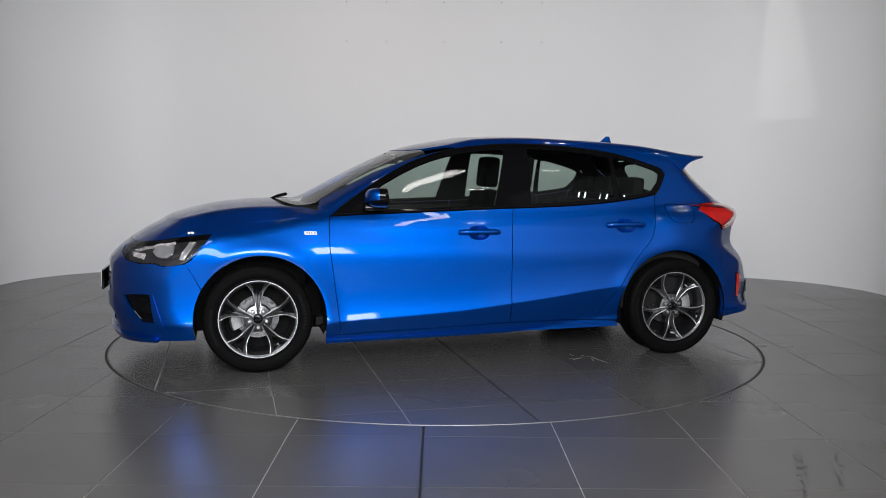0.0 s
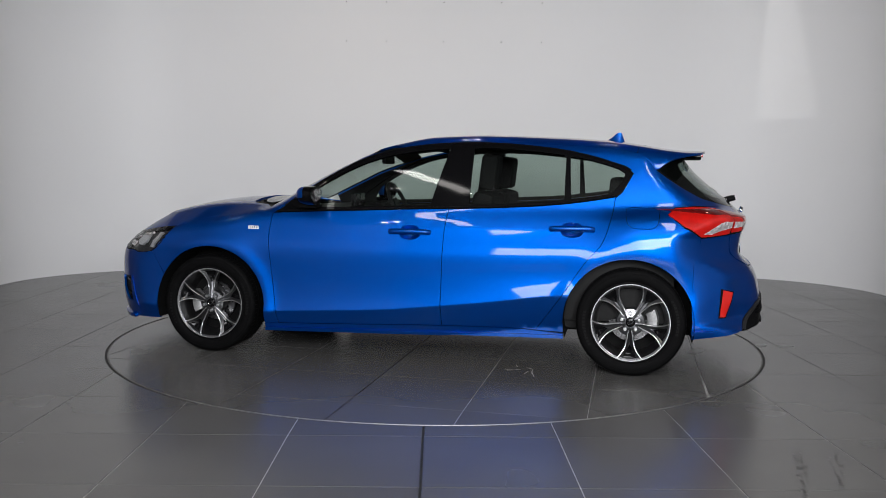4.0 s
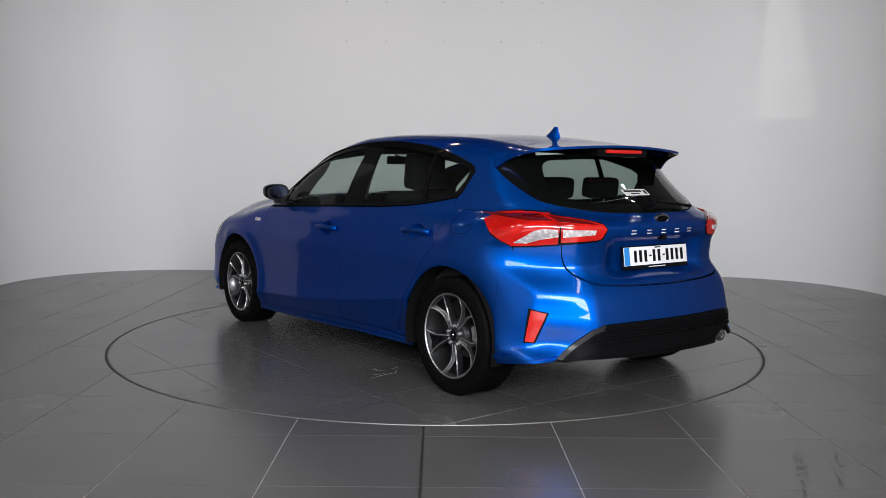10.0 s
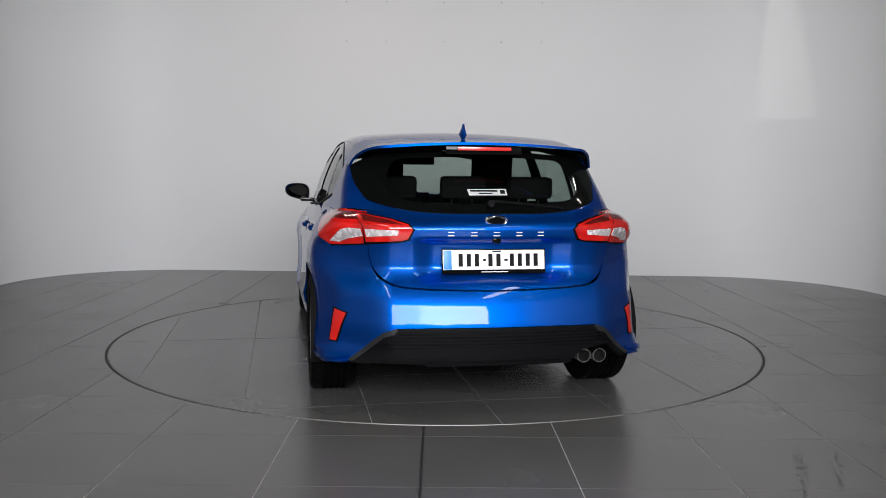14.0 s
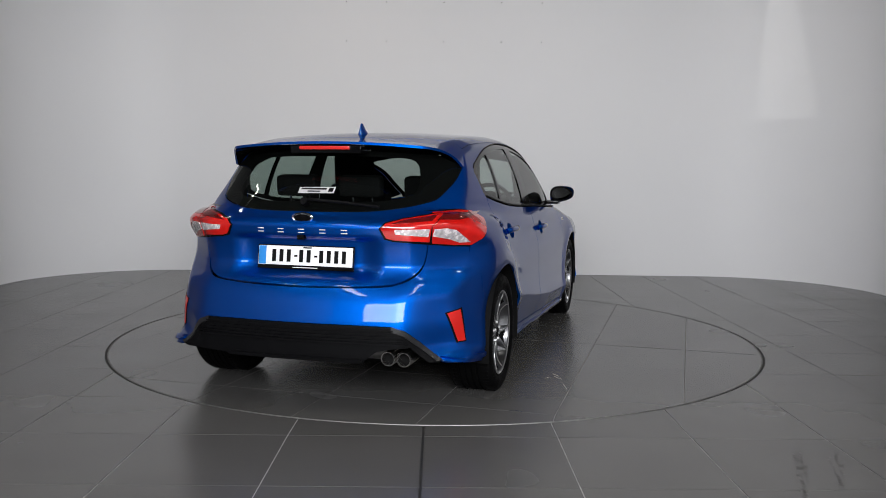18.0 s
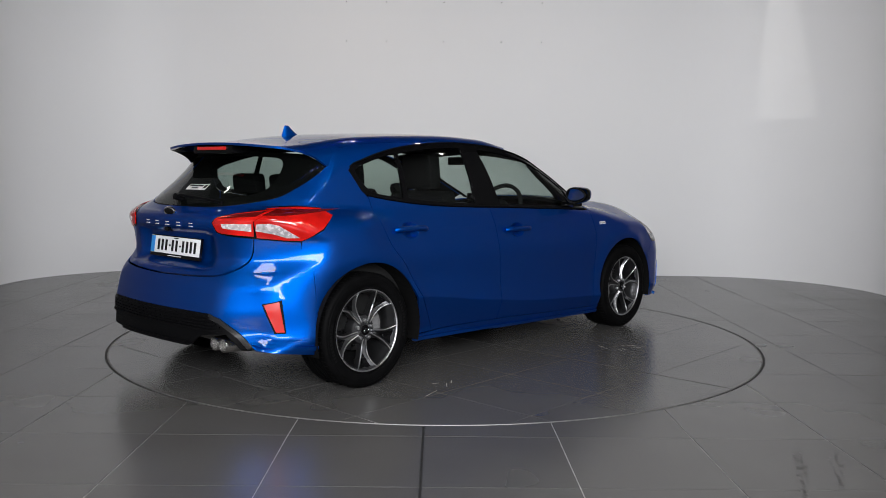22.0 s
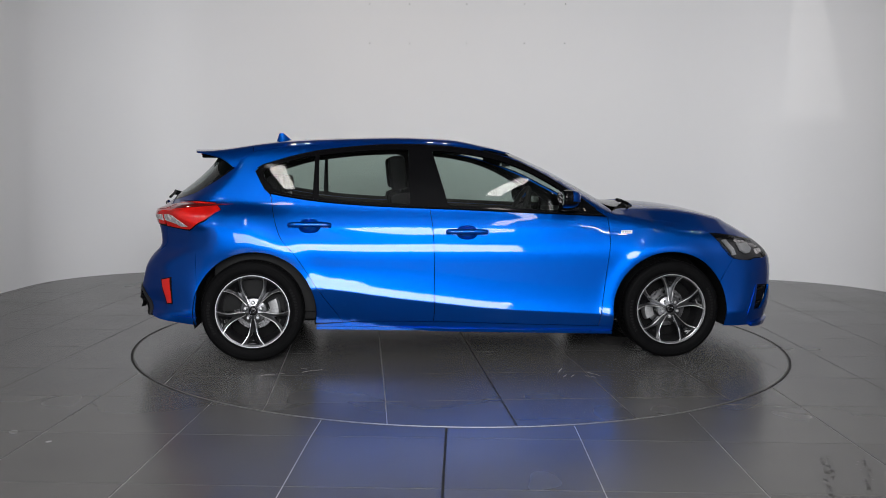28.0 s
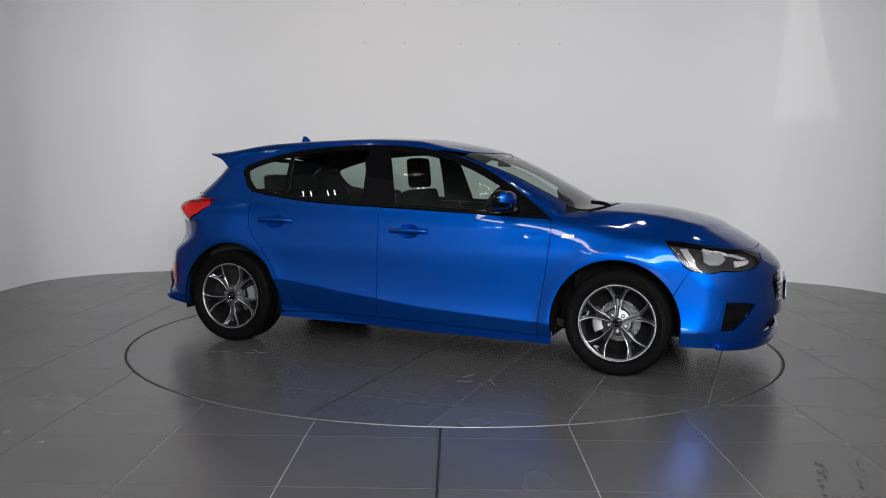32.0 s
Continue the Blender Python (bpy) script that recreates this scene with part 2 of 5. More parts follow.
def spline(pts, step=0.02, closed=False):
    """Points along a rounded curve through the given ones (centripetal Catmull-Rom)."""
    q = [np.array(a, float) for a in pts]
    q = [q[-1], *q, q[0], q[1]] if closed else [2 * q[0] - q[1], *q, 2 * q[-1] - q[-2]]
    out = []
    for i in range(1, len(q) - 2):
        a, b, c, d = q[i - 1], q[i], q[i + 1], q[i + 2]
        k = max(2, int(np.linalg.norm(c - b) / step) + 1)
        t0, t1 = 0, np.linalg.norm(b - a) ** 0.5
        t2 = t1 + np.linalg.norm(c - b) ** 0.5
        t3 = t2 + np.linalg.norm(d - c) ** 0.5
        for s in range(k):
            t = t1 + (t2 - t1) * s / k
            a1, a2, a3 = (t1 - t) / (t1 - t0) * a + (t - t0) / (t1 - t0) * b, (t2 - t) / (t2 - t1) * b + (t - t1) / (t2 - t1) * c, (t3 - t) / (t3 - t2) * c + (t - t2) / (t3 - t2) * d
            b1, b2 = (t2 - t) / (t2 - t0) * a1 + (t - t0) / (t2 - t0) * a2, (t3 - t) / (t3 - t1) * a2 + (t - t1) / (t3 - t1) * a3
            out.append((t2 - t) / (t2 - t1) * b1 + (t - t1) / (t2 - t1) * b2)
    if not closed:
        out.append(q[-2])
    return out


# ---------------------------------------------------------------- room
R_DISC = 2.2574
TILE_X, TILE_Y, TILE_X0, TILE_Y0 = 0.613, 0.63, -0.055, -2.42


SIDE_LEFT, SIDE_RIGHT = 1.3, 1.9   # where the white shell ends and the darker showroom begins


def room_outline():
    """The rounded end of the showroom, then its straight sides back to the glazed front."""
    pts = []
    for i in range(25):
        a = radians(90 + 90 * i / 24)
        pts.append((-2.95 + 1.47 * math.cos(a), 2.43 + 1.47 * math.sin(a)))
    pts += [(-4.42, SIDE_LEFT), (-4.42, WIN_Y), (4.5, WIN_Y), (4.5, SIDE_RIGHT)]
    for i in range(25):
        a = radians(90 * i / 24)
        pts.append((3.02 + 1.48 * math.cos(a), 2.27 + 1.48 * math.sin(a)))
    return pts


ROOM = room_outline()
CEIL_Z = 4.6
SHELL_Z = 3.25   # top of the white shell; the unseen wall above is greyed to darken reflections


def build_room():
    n = len(ROOM)
    # wall with thickness, open at the glazed front
    front = next(i for i in range(n) if ROOM[i][1] == WIN_Y and ROOM[(i + 1) % n][1] == WIN_Y)
    order = [ROOM[(front + 1 + i) % n] for i in range(n)]
    verts, faces = [], []
    for k, (x, y) in enumerate(order):
        a, b = order[max(k - 1, 0)], order[min(k + 1, n - 1)]
        d = Vector((b[0] - a[0], b[1] - a[1])).normalized()
        o = (d.y * 0.2, -d.x * 0.2)
        verts += [(x, y, 0), (x, y, SHELL_Z), (x, y, CEIL_Z), (x + o[0], y + o[1], CEIL_Z), (x + o[0], y + o[1], 0)]
    for k in range(n - 1):
        a, b = 5 * k, 5 * k + 5
        faces += [(a + i, a + i + 1, b + i + 1, b + i) for i in range(4)]
    me_ob = link_mesh("wall_curved", verts, faces, M_WALL, smooth=True)
    me_ob.data.materials.append(M_SIDE)
    for f in me_ob.data.polygons:
        f.material_index = 1 if f.center.y < (SIDE_LEFT if f.center.x < 0 else SIDE_RIGHT) or f.center.z > SHELL_Z else 0
    me_ob.data.set_sharp_from_angle(angle=radians(30))
    tagged(me_ob, "smooth curved white painted showroom wall", "wall", kind="structure")
    # glazed front: wall round the opening
    bm = bmesh.new()
    y0, y1 = WIN_Y - 0.2, WIN_Y
    for x0, x1, z0, z1 in ((-4.7, WIN_X0, 0, CEIL_Z), (WIN_X1, 4.7, 0, CEIL_Z), (WIN_X0, WIN_X1, 0, WIN_Z0), (WIN_X0, WIN_X1, WIN_Z1, CEIL_Z)):
        box_bm(x0, x1, y0, y1, z0, z1, bm=bm)
    w = part("wall_front", bm, M_SIDE, None, smooth=False)
    tagged(w, "dark grey wall round the showroom window", "wall", kind="structure")
    ce = box_bm(-4.8, 4.8, WIN_Y - 0.3, 4.2, CEIL_Z, CEIL_Z + 0.15)
    tagged(part("ceiling", ce, M_CEIL, None, smooth=False), "dark painted open ceiling", "ceiling", kind="structure")
    fl = box_bm(-4.8, 4.8, WIN_Y - 0.3, 4.2, -0.2, -0.003)
    floor = tagged(part("floor", fl, M_GROUT, None, smooth=False), "dark grey porcelain tile floor with pale joints", "floor", kind="structure")
    # the screw holes in the wall
    for ang_x in (-1.161, -0.659, 0.057, 0.777, 1.281):
        for z in (2.678, 3.12):
            yw = 3.9 - 0.025 * (ang_x + 2.95)
            ob = part("wall_plug", lathe_bm([(0.0001, -0.004), (0.006, -0.004), (0.006, 0.002)], 10), M_INK, None)
            ob.location = (ang_x * 0.918, yw - 0.001, z)
            tagged(ob, "small dark screw hole in the white wall", "wall plug", "screw holes in the wall")
    return floor


def tile_piece(name, poly, z0, z1, parent, material):
    """One tile: an outline raised to a slab."""
    pts, tri, loops = fill2d([poly], 5.0)
    verts = [(q[0], q[1], z1) for q in pts]
    k = len(verts)
    verts += [(q[0], q[1], z0) for q in pts]
    faces = [tuple(t) for t in tri]
    for loop in loops:
        for a, b in zip(loop, loop[1:] + loop[:1]):
            faces.append((a, a + k, b + k, b))
    return link_mesh(name, verts, faces, material, parent)


def circle_clip(poly, r, keep_inside):
    """A densified outline cut by a circle about the axis; the cut follows the arc."""
    pts = [tuple(q) for q in dense(poly, 0.02)]
    sel = [(math.hypot(*q) < r) == keep_inside for q in pts]
    if all(sel):
        return [tuple(q) for q in poly]
    if not any(sel):
        return None
    n = len(pts)
    start = next(i for i in range(n) if sel[i] and not sel[i - 1])
    run = []
    i = start
    while sel[i % n] and i < start + n:
        run.append(pts[i % n])
        i += 1
    a0, a1 = math.atan2(run[-1][1], run[-1][0]), math.atan2(run[0][1], run[0][0])
    d = (a1 - a0 + math.pi) % (2 * math.pi) - math.pi
    k = max(2, int(abs(d) * r / 0.03))
    arc = [(r * math.cos(a0 + d * j / k), r * math.sin(a0 + d * j / k)) for j in range(k + 1)]
    # thin the straight runs
    keep = [run[0]] + [q for p0, q, p1 in zip(run, run[1:], run[2:]) if abs((q[0] - p0[0]) * (p1[1] - q[1]) - (q[1] - p0[1]) * (p1[0] - q[0])) > 1e-9] + [run[-1]]
    return keep[1:-1] + arc if len(keep) > 2 else None


def build_floor_tiles(floor):
    g = 0.003
    for i in range(-8, 9):
        for j in range(-11, 12):
            x0, y0 = TILE_X0 + i * TILE_X, TILE_Y0 + j * TILE_Y
            gx = 0.006 if i == 0 else g          # the wide black joint
            gx1 = 0.006 if i == -1 else g
            x1, y1 = x0 + TILE_X, y0 + TILE_Y
            poly = [(x0 + gx, y0 + g), (x1 - gx1, y0 + g), (x1 - gx1, y1 - g), (x0 + gx, y1 - g)]
            if x1 < -4.5 or x0 > 4.6 or y0 > 4.0 or y1 < WIN_Y:
                continue
            poly = circle_clip(poly, R_DISC + 0.008, False)
            if poly:
                tile_piece("tile", poly, -0.0028, 0.0, floor, M_TILE)
    j = box_bm(TILE_X0 - 0.0058, TILE_X0 + 0.0058, WIN_Y, -R_DISC - 0.01, -0.0029, -0.0012)
    part("joint", j, M_JOINT, floor, "wide black movement joint", smooth=False)


def build_turntable():
    tt = new("turntable")
    tagged(tt, "round revolving car turntable paved with dark grey tiles", "turntable")
    base = lathe_bm([(0.0001, -0.004), (R_DISC - 0.006, -0.004), (R_DISC - 0.006, -0.0022)], 160)
    for v in base.verts:
        v.co = (v.co.x, v.co.z, v.co.y)
    bmesh.ops.recalc_face_normals(base, faces=base.faces)
    part("bed", base, M_GROUT, tt, smooth=False)
    ring = lathe_bm([(R_DISC - 0.013, -0.002), (R_DISC - 0.012, 0.0012), (R_DISC - 0.007, 0.0014), (R_DISC - 0.006, -0.002)], 200)
    for v in ring.verts:
        v.co = (v.co.x, v.co.z, v.co.y)
    bmesh.ops.recalc_face_normals(ring, faces=ring.faces)
    part("rim", ring, M_STEEL, tt, "thin worn steel edge ring")
    gap = lathe_bm([(R_DISC - 0.006, -0.0026), (R_DISC + 0.008, -0.0026)], 200)
    for v in gap.verts:
        v.co = (v.co.x, v.co.z, v.co.y)
    part("gap", gap, M_JOINT, tt, smooth=False)
    g = 0.0022
    P, X0, Y0 = 0.613, 0.03, -1.15
    for i in range(-5, 5):
        for j in range(-4, 7):
            x0, y0 = X0 + i * P, Y0 + j * P
            ga, gb = (0.005 if i == 0 else g), (0.005 if i == -1 else g)
            poly = circle_clip([(x0 + ga, y0 + g), (x0 + P - gb, y0 + g), (x0 + P - gb, y0 + P - g), (x0 + ga, y0 + P - g)], R_DISC - 0.0135, True)
            if poly:
                tile_piece("tile", poly, -0.0021, 0.0, tt, M_TILE)
    j = box_bm(X0 - 0.0048, X0 + 0.0048, -R_DISC + 0.02, R_DISC - 0.02, -0.0021, -0.0008)
    part("joint", j, M_JOINT, tt, "black joint", smooth=False)
    return tt


def build_marks():
    """Dried shoe prints on the tiles: two short trails of small dark spots."""
    rng = random.Random(4)
    for x0, y0, x1, y1, n in ((1.577, -2.58, 1.402, -3.118, 15), (1.708, -2.63, 1.581, -3.057, 13)):
        bm = bmesh.new()
        for k in range(n):
            f = k / (n - 1)
            for s in (-1, 1):
                if rng.random() < 0.3 or (s > 0 and f > 0.6):
                    continue
                cx = x0 + (x1 - x0) * f + s * 0.014 + rng.uniform(-0.006, 0.006)
                cy = y0 + (y1 - y0) * f + rng.uniform(-0.01, 0.01)
                r = rng.uniform(0.005, 0.011)
                bm.faces.new([bm.verts.new((cx + r * rng.uniform(0.7, 1.2) * math.cos(a * 0.7854), cy + 1.5 * r * rng.uniform(0.6, 1.2) * math.sin(a * 0.7854), 0.0006)) for a in range(8)])
        ob = part("shoe_print", bm, M_STAIN, None, smooth=False)
        tagged(ob, "dried dark shoe print on the grey tiles", "stain", kind="stuff")
    # pale scuffs on the turntable
    for x0, y0, n in ((-0.75, 0.95, 7), (0.55, -1.2, 5), (-1.1, -1.0, 4)):
        for k in range(n):
            bm = bmesh.new()
            a, ln = rng.uniform(0, 3.14), rng.uniform(0.02, 0.07)
            cx, cy = x0 + rng.uniform(-0.14, 0.14), y0 + rng.uniform(-0.12, 0.12)
            d, e = Vector((math.cos(a), math.sin(a), 0)) * ln, Vector((-math.sin(a), math.cos(a), 0)) * 0.0016
            c = Vector((cx, cy, 0.0006))
            bm.faces.new([bm.verts.new(q) for q in (c - d - e, c + d - e, c + d + e, c - d + e)])
            part("scratch", bm, M_SCUFF, TABLE, "pale scratch on the tiles", smooth=False)


def build_fittings():
    """Ceiling strip lights and pairs of spot lamps over the turntable."""
    for x, y, z, ln, rz in ((-1.6, -3.75, 3.4, 1.95, 90), (1.48, -3.75, 3.4, 1.95, 90)):
        lamp = new("strip_light")
        tagged(lamp, "white linear ceiling strip light", "ceiling light", "strip lights")
        part("lamp_tray", box_bm(-ln / 2, ln / 2, -0.11, 0.11, 0.0, 0.06, 0.01), M_FIT, lamp)
        part("diffuser", box_bm(-ln / 2 + 0.01, ln / 2 - 0.01, -0.1, 0.1, -0.02, 0.0, 0.006), M_TUBE, lamp, "glowing white diffuser")
        for dx in (-ln / 2 + 0.2, ln / 2 - 0.2):
            part("hanger", tube_bm([(dx, 0, 0.06), (dx, 0, CEIL_Z - z)], 0.005, 6), M_STEEL, lamp)
        lamp.matrix_world = pose(x, y, z, 0, 0, rz)
    for x, y in ((-1.6, 0.9), (1.6, 0.9), (0.0, 0.9), (-3.2, 0.45), (3.2, 0.45), (-2.9, -2.9), (2.9, -2.9), (-2.9, -5.0), (2.9, -5.0)):
        lamp = new("spot_lamp")
        tagged(lamp, "twin ceiling spot lamp with warm bulbs", "ceiling light", "twin spot lamps")
        part("lamp_tray", box_bm(-0.16, 0.16, -0.08, 0.08, 0.0, 0.08, 0.01), M_FIT, lamp)
        part("stem", tube_bm([(0, 0, 0.08), (0, 0, CEIL_Z - 3.9)], 0.012, 8), M_STEEL, lamp)
        for dx in (-0.08, 0.08):
            bulb = lathe_bm([(0.0001, -0.012), (0.04, -0.01), (0.05, 0.0), (0.055, 0.004)], 20)
            for v in bulb.verts:
                v.co = (v.co.x + dx, v.co.z, v.co.y)
            part("bulb", bulb, M_SPOT, lamp)
        lamp.matrix_world = pose(x, y, 3.9)
    # the box added round the wedge's spot: its cut opening shapes the light
    lamp = new("wedge_light_mask")
    tagged(lamp, "unseen black box added to shape a wedge of light on the wall", "ceiling light")
    base = look(SPOT_EYE, SPOT_AIM)
    inv = base.inverted()
    corners = [inv @ Vector(q) for q in WEDGE]
    hole = [(0.4 * q.x / -q.z, 0.4 * q.y / -q.z) for q in corners]
    outer = [(-0.16, -0.16), (0.16, -0.16), (0.16, 0.16), (-0.16, 0.16)]
    verts = [(x, y, -0.4) for x, y in outer + hole]
    part_ob = link_mesh("shutter", verts, [(i, (i + 1) % 4, 4 + (i + 1) % 4, 4 + i) for i in range(4)], M_DARK, lamp)
    can = [(-0.16, -0.16, -0.4), (0.16, -0.16, -0.4), (0.16, 0.16, -0.4), (-0.16, 0.16, -0.4), (-0.16, -0.16, 0.06), (0.16, -0.16, 0.06), (0.16, 0.16, 0.06), (-0.16, 0.16, 0.06)]
    link_mesh("can", can, [(0, 1, 5, 4), (1, 2, 6, 5), (2, 3, 7, 6), (3, 0, 4, 7), (4, 5, 6, 7)], M_DARK, lamp)
    lamp.matrix_world = base


# ---------------------------------------------------------------- the car's body surface
# car space: x forward, y to its left, z up, half-way between the axles; AX, AY: the turntable's axis in it
AX, AY = 0.0401, -0.0856

hood_line = pch((2.34, 0.6), (2.22, 0.735), (2.12, 0.81), (1.93, 0.887), (1.73, 0.947), (1.54, 0.985), (1.35, 1.003), (1.15, 1.009), (0.9, 1.01), (0.3, 1.005), (-1.0, 1.03), (-1.6, 1.05), (-2.2, 0.99))
roof_line = pch((-2.4, 1.35), (-1.9, 1.349), (-1.78, 1.3475), (-1.67, 1.35), (-1.56, 1.3605), (-1.42, 1.382), (-1.3, 1.4), (-1.19, 1.413), (-0.8, 1.436), (-0.4, 1.447), (-0.09, 1.438), (0.1, 1.41), (0.33, 1.36), (0.6, 1.25), (0.8, 1.147), (1.06, 1.005), (1.4, 0.81), (2.2, 0.35))
# how steeply the flank leans in, height by height; the widths follow by adding it up
side_slope = pch((0.15, 0.45), (0.25, 0.36), (0.338, 0.3), (0.345, -0.21), (0.365, -0.19), (0.39, -0.15), (0.42, -0.105), (0.46, -0.065), (0.5, -0.04), (0.55, -0.015), (0.6, 0.0), (0.64, -0.01), (0.68, -0.06), (0.705, -0.128), (0.73, -0.2), (0.755, -0.27), (0.8, -0.32), (0.87, -0.36), (0.905, -0.43), (0.97, -0.5), (1.05, -0.45))
SIDE_Z = np.linspace(0.15, 1.05, 451)
SIDE_Y_AT = np.concatenate([[0], np.cumsum(side_slope((SIDE_Z[1:] + SIDE_Z[:-1]) / 2) * np.diff(SIDE_Z))])
SIDE_Y_AT += 0.896 - np.interp(0.345, SIDE_Z, SIDE_Y_AT)


def side_line(z):
    """Half width of the body at a height."""
    return np.interp(z, SIDE_Z, SIDE_Y_AT)


taper_low = pch((-2.3, 0.84), (-2.1, 0.885), (-1.9, 0.932), (-1.73, 0.962), (-1.58, 0.983), (-1.3, 1.0), (-0.8, 1.0), (0.6, 1.0), (1.3, 1.003), (1.6, 0.997), (1.85, 0.98), (2.05, 0.93), (2.3, 0.83))
glass_line = pch((0.85, 0.835), (0.97, 0.80), (1.15, 0.748), (1.27, 0.699), (1.37, 0.642), (1.43, 0.59), (1.5, 0.5))
taper_top = pch((-2.1, 0.85), (-1.7, 0.91), (-1.34, 0.955), (-0.9, 0.99), (-0.3, 1.0), (0.4, 0.995), (0.8, 0.97), (1.2, 0.93))
haunch_line = pch((0.15, 0.83), (0.2, 0.852), (0.25, 0.876), (0.345, 0.893), (0.42, 0.8825), (0.50, 0.8702), (0.60, 0.8662), (0.70, 0.8708), (0.77, 0.868), (0.83, 0.8603), (0.87, 0.852), (0.905, 0.8405), (0.97, 0.802), (1.05, 0.77))
rear_low = pch((0.12, -2.06), (0.222, -2.14), (0.3, -2.165), (0.40, -2.162), (0.46, -2.158), (0.506, -2.148), (0.55, -2.138), (0.585, -2.126), (0.64, -2.092), (0.69, -2.047), (0.73, -2.028), (0.80, -2.034), (0.88, -2.052), (0.93, -2.06), (0.98, -2.0), (1.06, -1.92))
rear_top = pch((0.72, -1.6), (0.93, -1.93), (0.97, -1.99), (1.02, -1.955), (1.109, -1.845), (1.208, -1.735), (1.3, -1.66), (1.36, -1.62))
front_low = pch((0.12, 2.16), (0.2, 2.22), (0.27, 2.25), (0.376, 2.268), (0.535, 2.268), (0.634, 2.255), (0.69, 2.213), (0.75, 2.14), (0.80, 2.07), (0.88, 1.95))
flank_line = pch((0.1, -0.3), (0.2, -0.25), (0.28, -0.08), (0.34, 0.0), (0.5, 0.016), (0.62, 0.035), (0.72, 0.052), (0.82, 0.062), (0.88, 0.025), (1.0, -0.25), (1.2, -0.4))
corner_line = pch((0.1, 0), (0.24, 0), (0.31, 0.8), (0.36, 1.3), (0.45, 1.1), (0.55, 1.0), (0.6, 0.85), (0.66, 1.0), (0.75, 1.15), (0.85, 1.1), (0.95, 0.5), (1.05, 0), (1.5, 0))
crease_line = pch((-0.95, 0.475), (-0.72, 0.447), (-0.5, 0.415), (-0.21, 0.38), (0.18, 0.338), (0.54, 0.317), (0.95, 0.295))


def smax(a, b, r):
    h = np.clip(0.5 + 0.5 * (a - b) / r, 0, 1)
    return b + (a - b) * h + r * h * (1 - h)


def smin(a, b, r):
    return -smax(-a, -b, r)


def ease(t):
    t = np.clip(t, 0, 1)
    return t * t * (3 - 2 * t)


def body(P):
    """Signed shape of the car's skin: negative inside."""
    x, y, z = P[..., 0], np.abs(P[..., 1]), P[..., 2]
    # lower body
    zc = crease_line(x)
    zs = np.where(z < 0.7, z + (0.345 - zc) * ease((0.7 - z) / 0.22), z)     # the door crease runs uphill to the rear
    back = ease((-1.1 - x) / 0.3)
    w = (side_line(zs) * (1 - back) + haunch_line(z) * back) * taper_low(x)
    for xa in (-1.345, 1.345):
        d = np.hypot(x - xa, z - 0.32)
        w = w + (0.013 if xa > 0 else 0.007) * np.exp(-((d - 0.40) / 0.06) ** 2) * ease((z - 0.15) / 0.15) * (1 - 0.85 * ease((x - 1.5) / 0.15))
    w = w + 0.022 * np.exp(-((x + 1.45) / 0.45) ** 2) * np.exp(-((z - 0.78) / 0.16) ** 2)      # rear haunch
    w = w + 0.012 * np.exp(-((x - 1.4) / 0.4) ** 2) * np.exp(-((z - 0.75) / 0.14) ** 2)
    nose = ease((x - 0.85) / 0.6)
    drop = (1 - nose) * 0.12 * y * y + nose * (0.11 * y * y + 0.34 * smax(y - 0.58, 0.0 * y, 0.05))      # the bonnet's edges fall away
    low = smax(y - w, z - (hood_line(x) - drop), 0.045 - 0.015 * nose)
    # the rear corner: a flat flank that ends in a crisp edge and draws in up to the lamp
    low = smax(low, 0.883 * (y - 0.785) - 0.469 * (x + 1.882) + flank_line(z), 0.02)
    crisp = ease((z - 0.3) / 0.06) * (1 - ease((z - 0.62) / 0.16))
    recess = (1 - ease((y - 0.29) / 0.13)) * ease((z - 0.655) / 0.045) * (1 - ease((z - 0.845) / 0.025))      # hollow for the number plate
    low = smax(low, rear_low(z) + 0.04 * recess + 0.20 * y ** 2 + 0.22 * y ** 6 + 0.085 * ease((y - 0.5) / 0.26) * corner_line(z) - x, 0.09 - 0.065 * crisp)
    low = smax(low, x - front_low(z) + 0.30 * y ** 2 + 0.42 * y ** 6, 0.09 - 0.04 * ease((z - 0.25) / 0.06) * (1 - ease((z - 0.55) / 0.1)))
    low = smax(low, 0.13 - z, 0.03)
    cab = cabin(P)
    cab = smax(cab, rear_top(z) + 0.33 * y ** 2 + 0.45 * y ** 4 - x, 0.05)
    cab = smax(cab, 0.7 - z, 0.03)
    return smin(low, cab, 0.035)


def cabin(P):
    """Roof and sides of the cabin, running on rearwards as the spoiler does."""
    x, y, z = P[..., 0], np.abs(P[..., 1]), P[..., 2]
    sh = 0.24 * ease((x + 0.1) / 0.6)
    top = z - roof_line(x + sh * y * y) + 0.085 * y * y
    return smax(y - glass_line(z) * taper_top(x), top, 0.075)


def grad(P, e=0.003, field=body):
    g = np.stack([field(P + d) - field(P - d) for d in np.eye(3) * e], -1)
    return g / np.maximum(np.linalg.norm(g, axis=-1, keepdims=True), 1e-9)


def shoot(O, D, far, field=body):
    """From inside outwards: where the rays O + s D leave the skin."""
    lo, hi = np.zeros(len(O)), np.full(len(O), float(far))
    for _ in range(34):
        mid = (lo + hi) / 2
        ins = field(O + D * mid[:, None]) < 0
        lo, hi = np.where(ins, mid, lo), np.where(ins, hi, mid)
    return O + D * ((lo + hi) / 2)[:, None]


FRONT_AXIS, REAR_AXIS = 1.0, -1.1


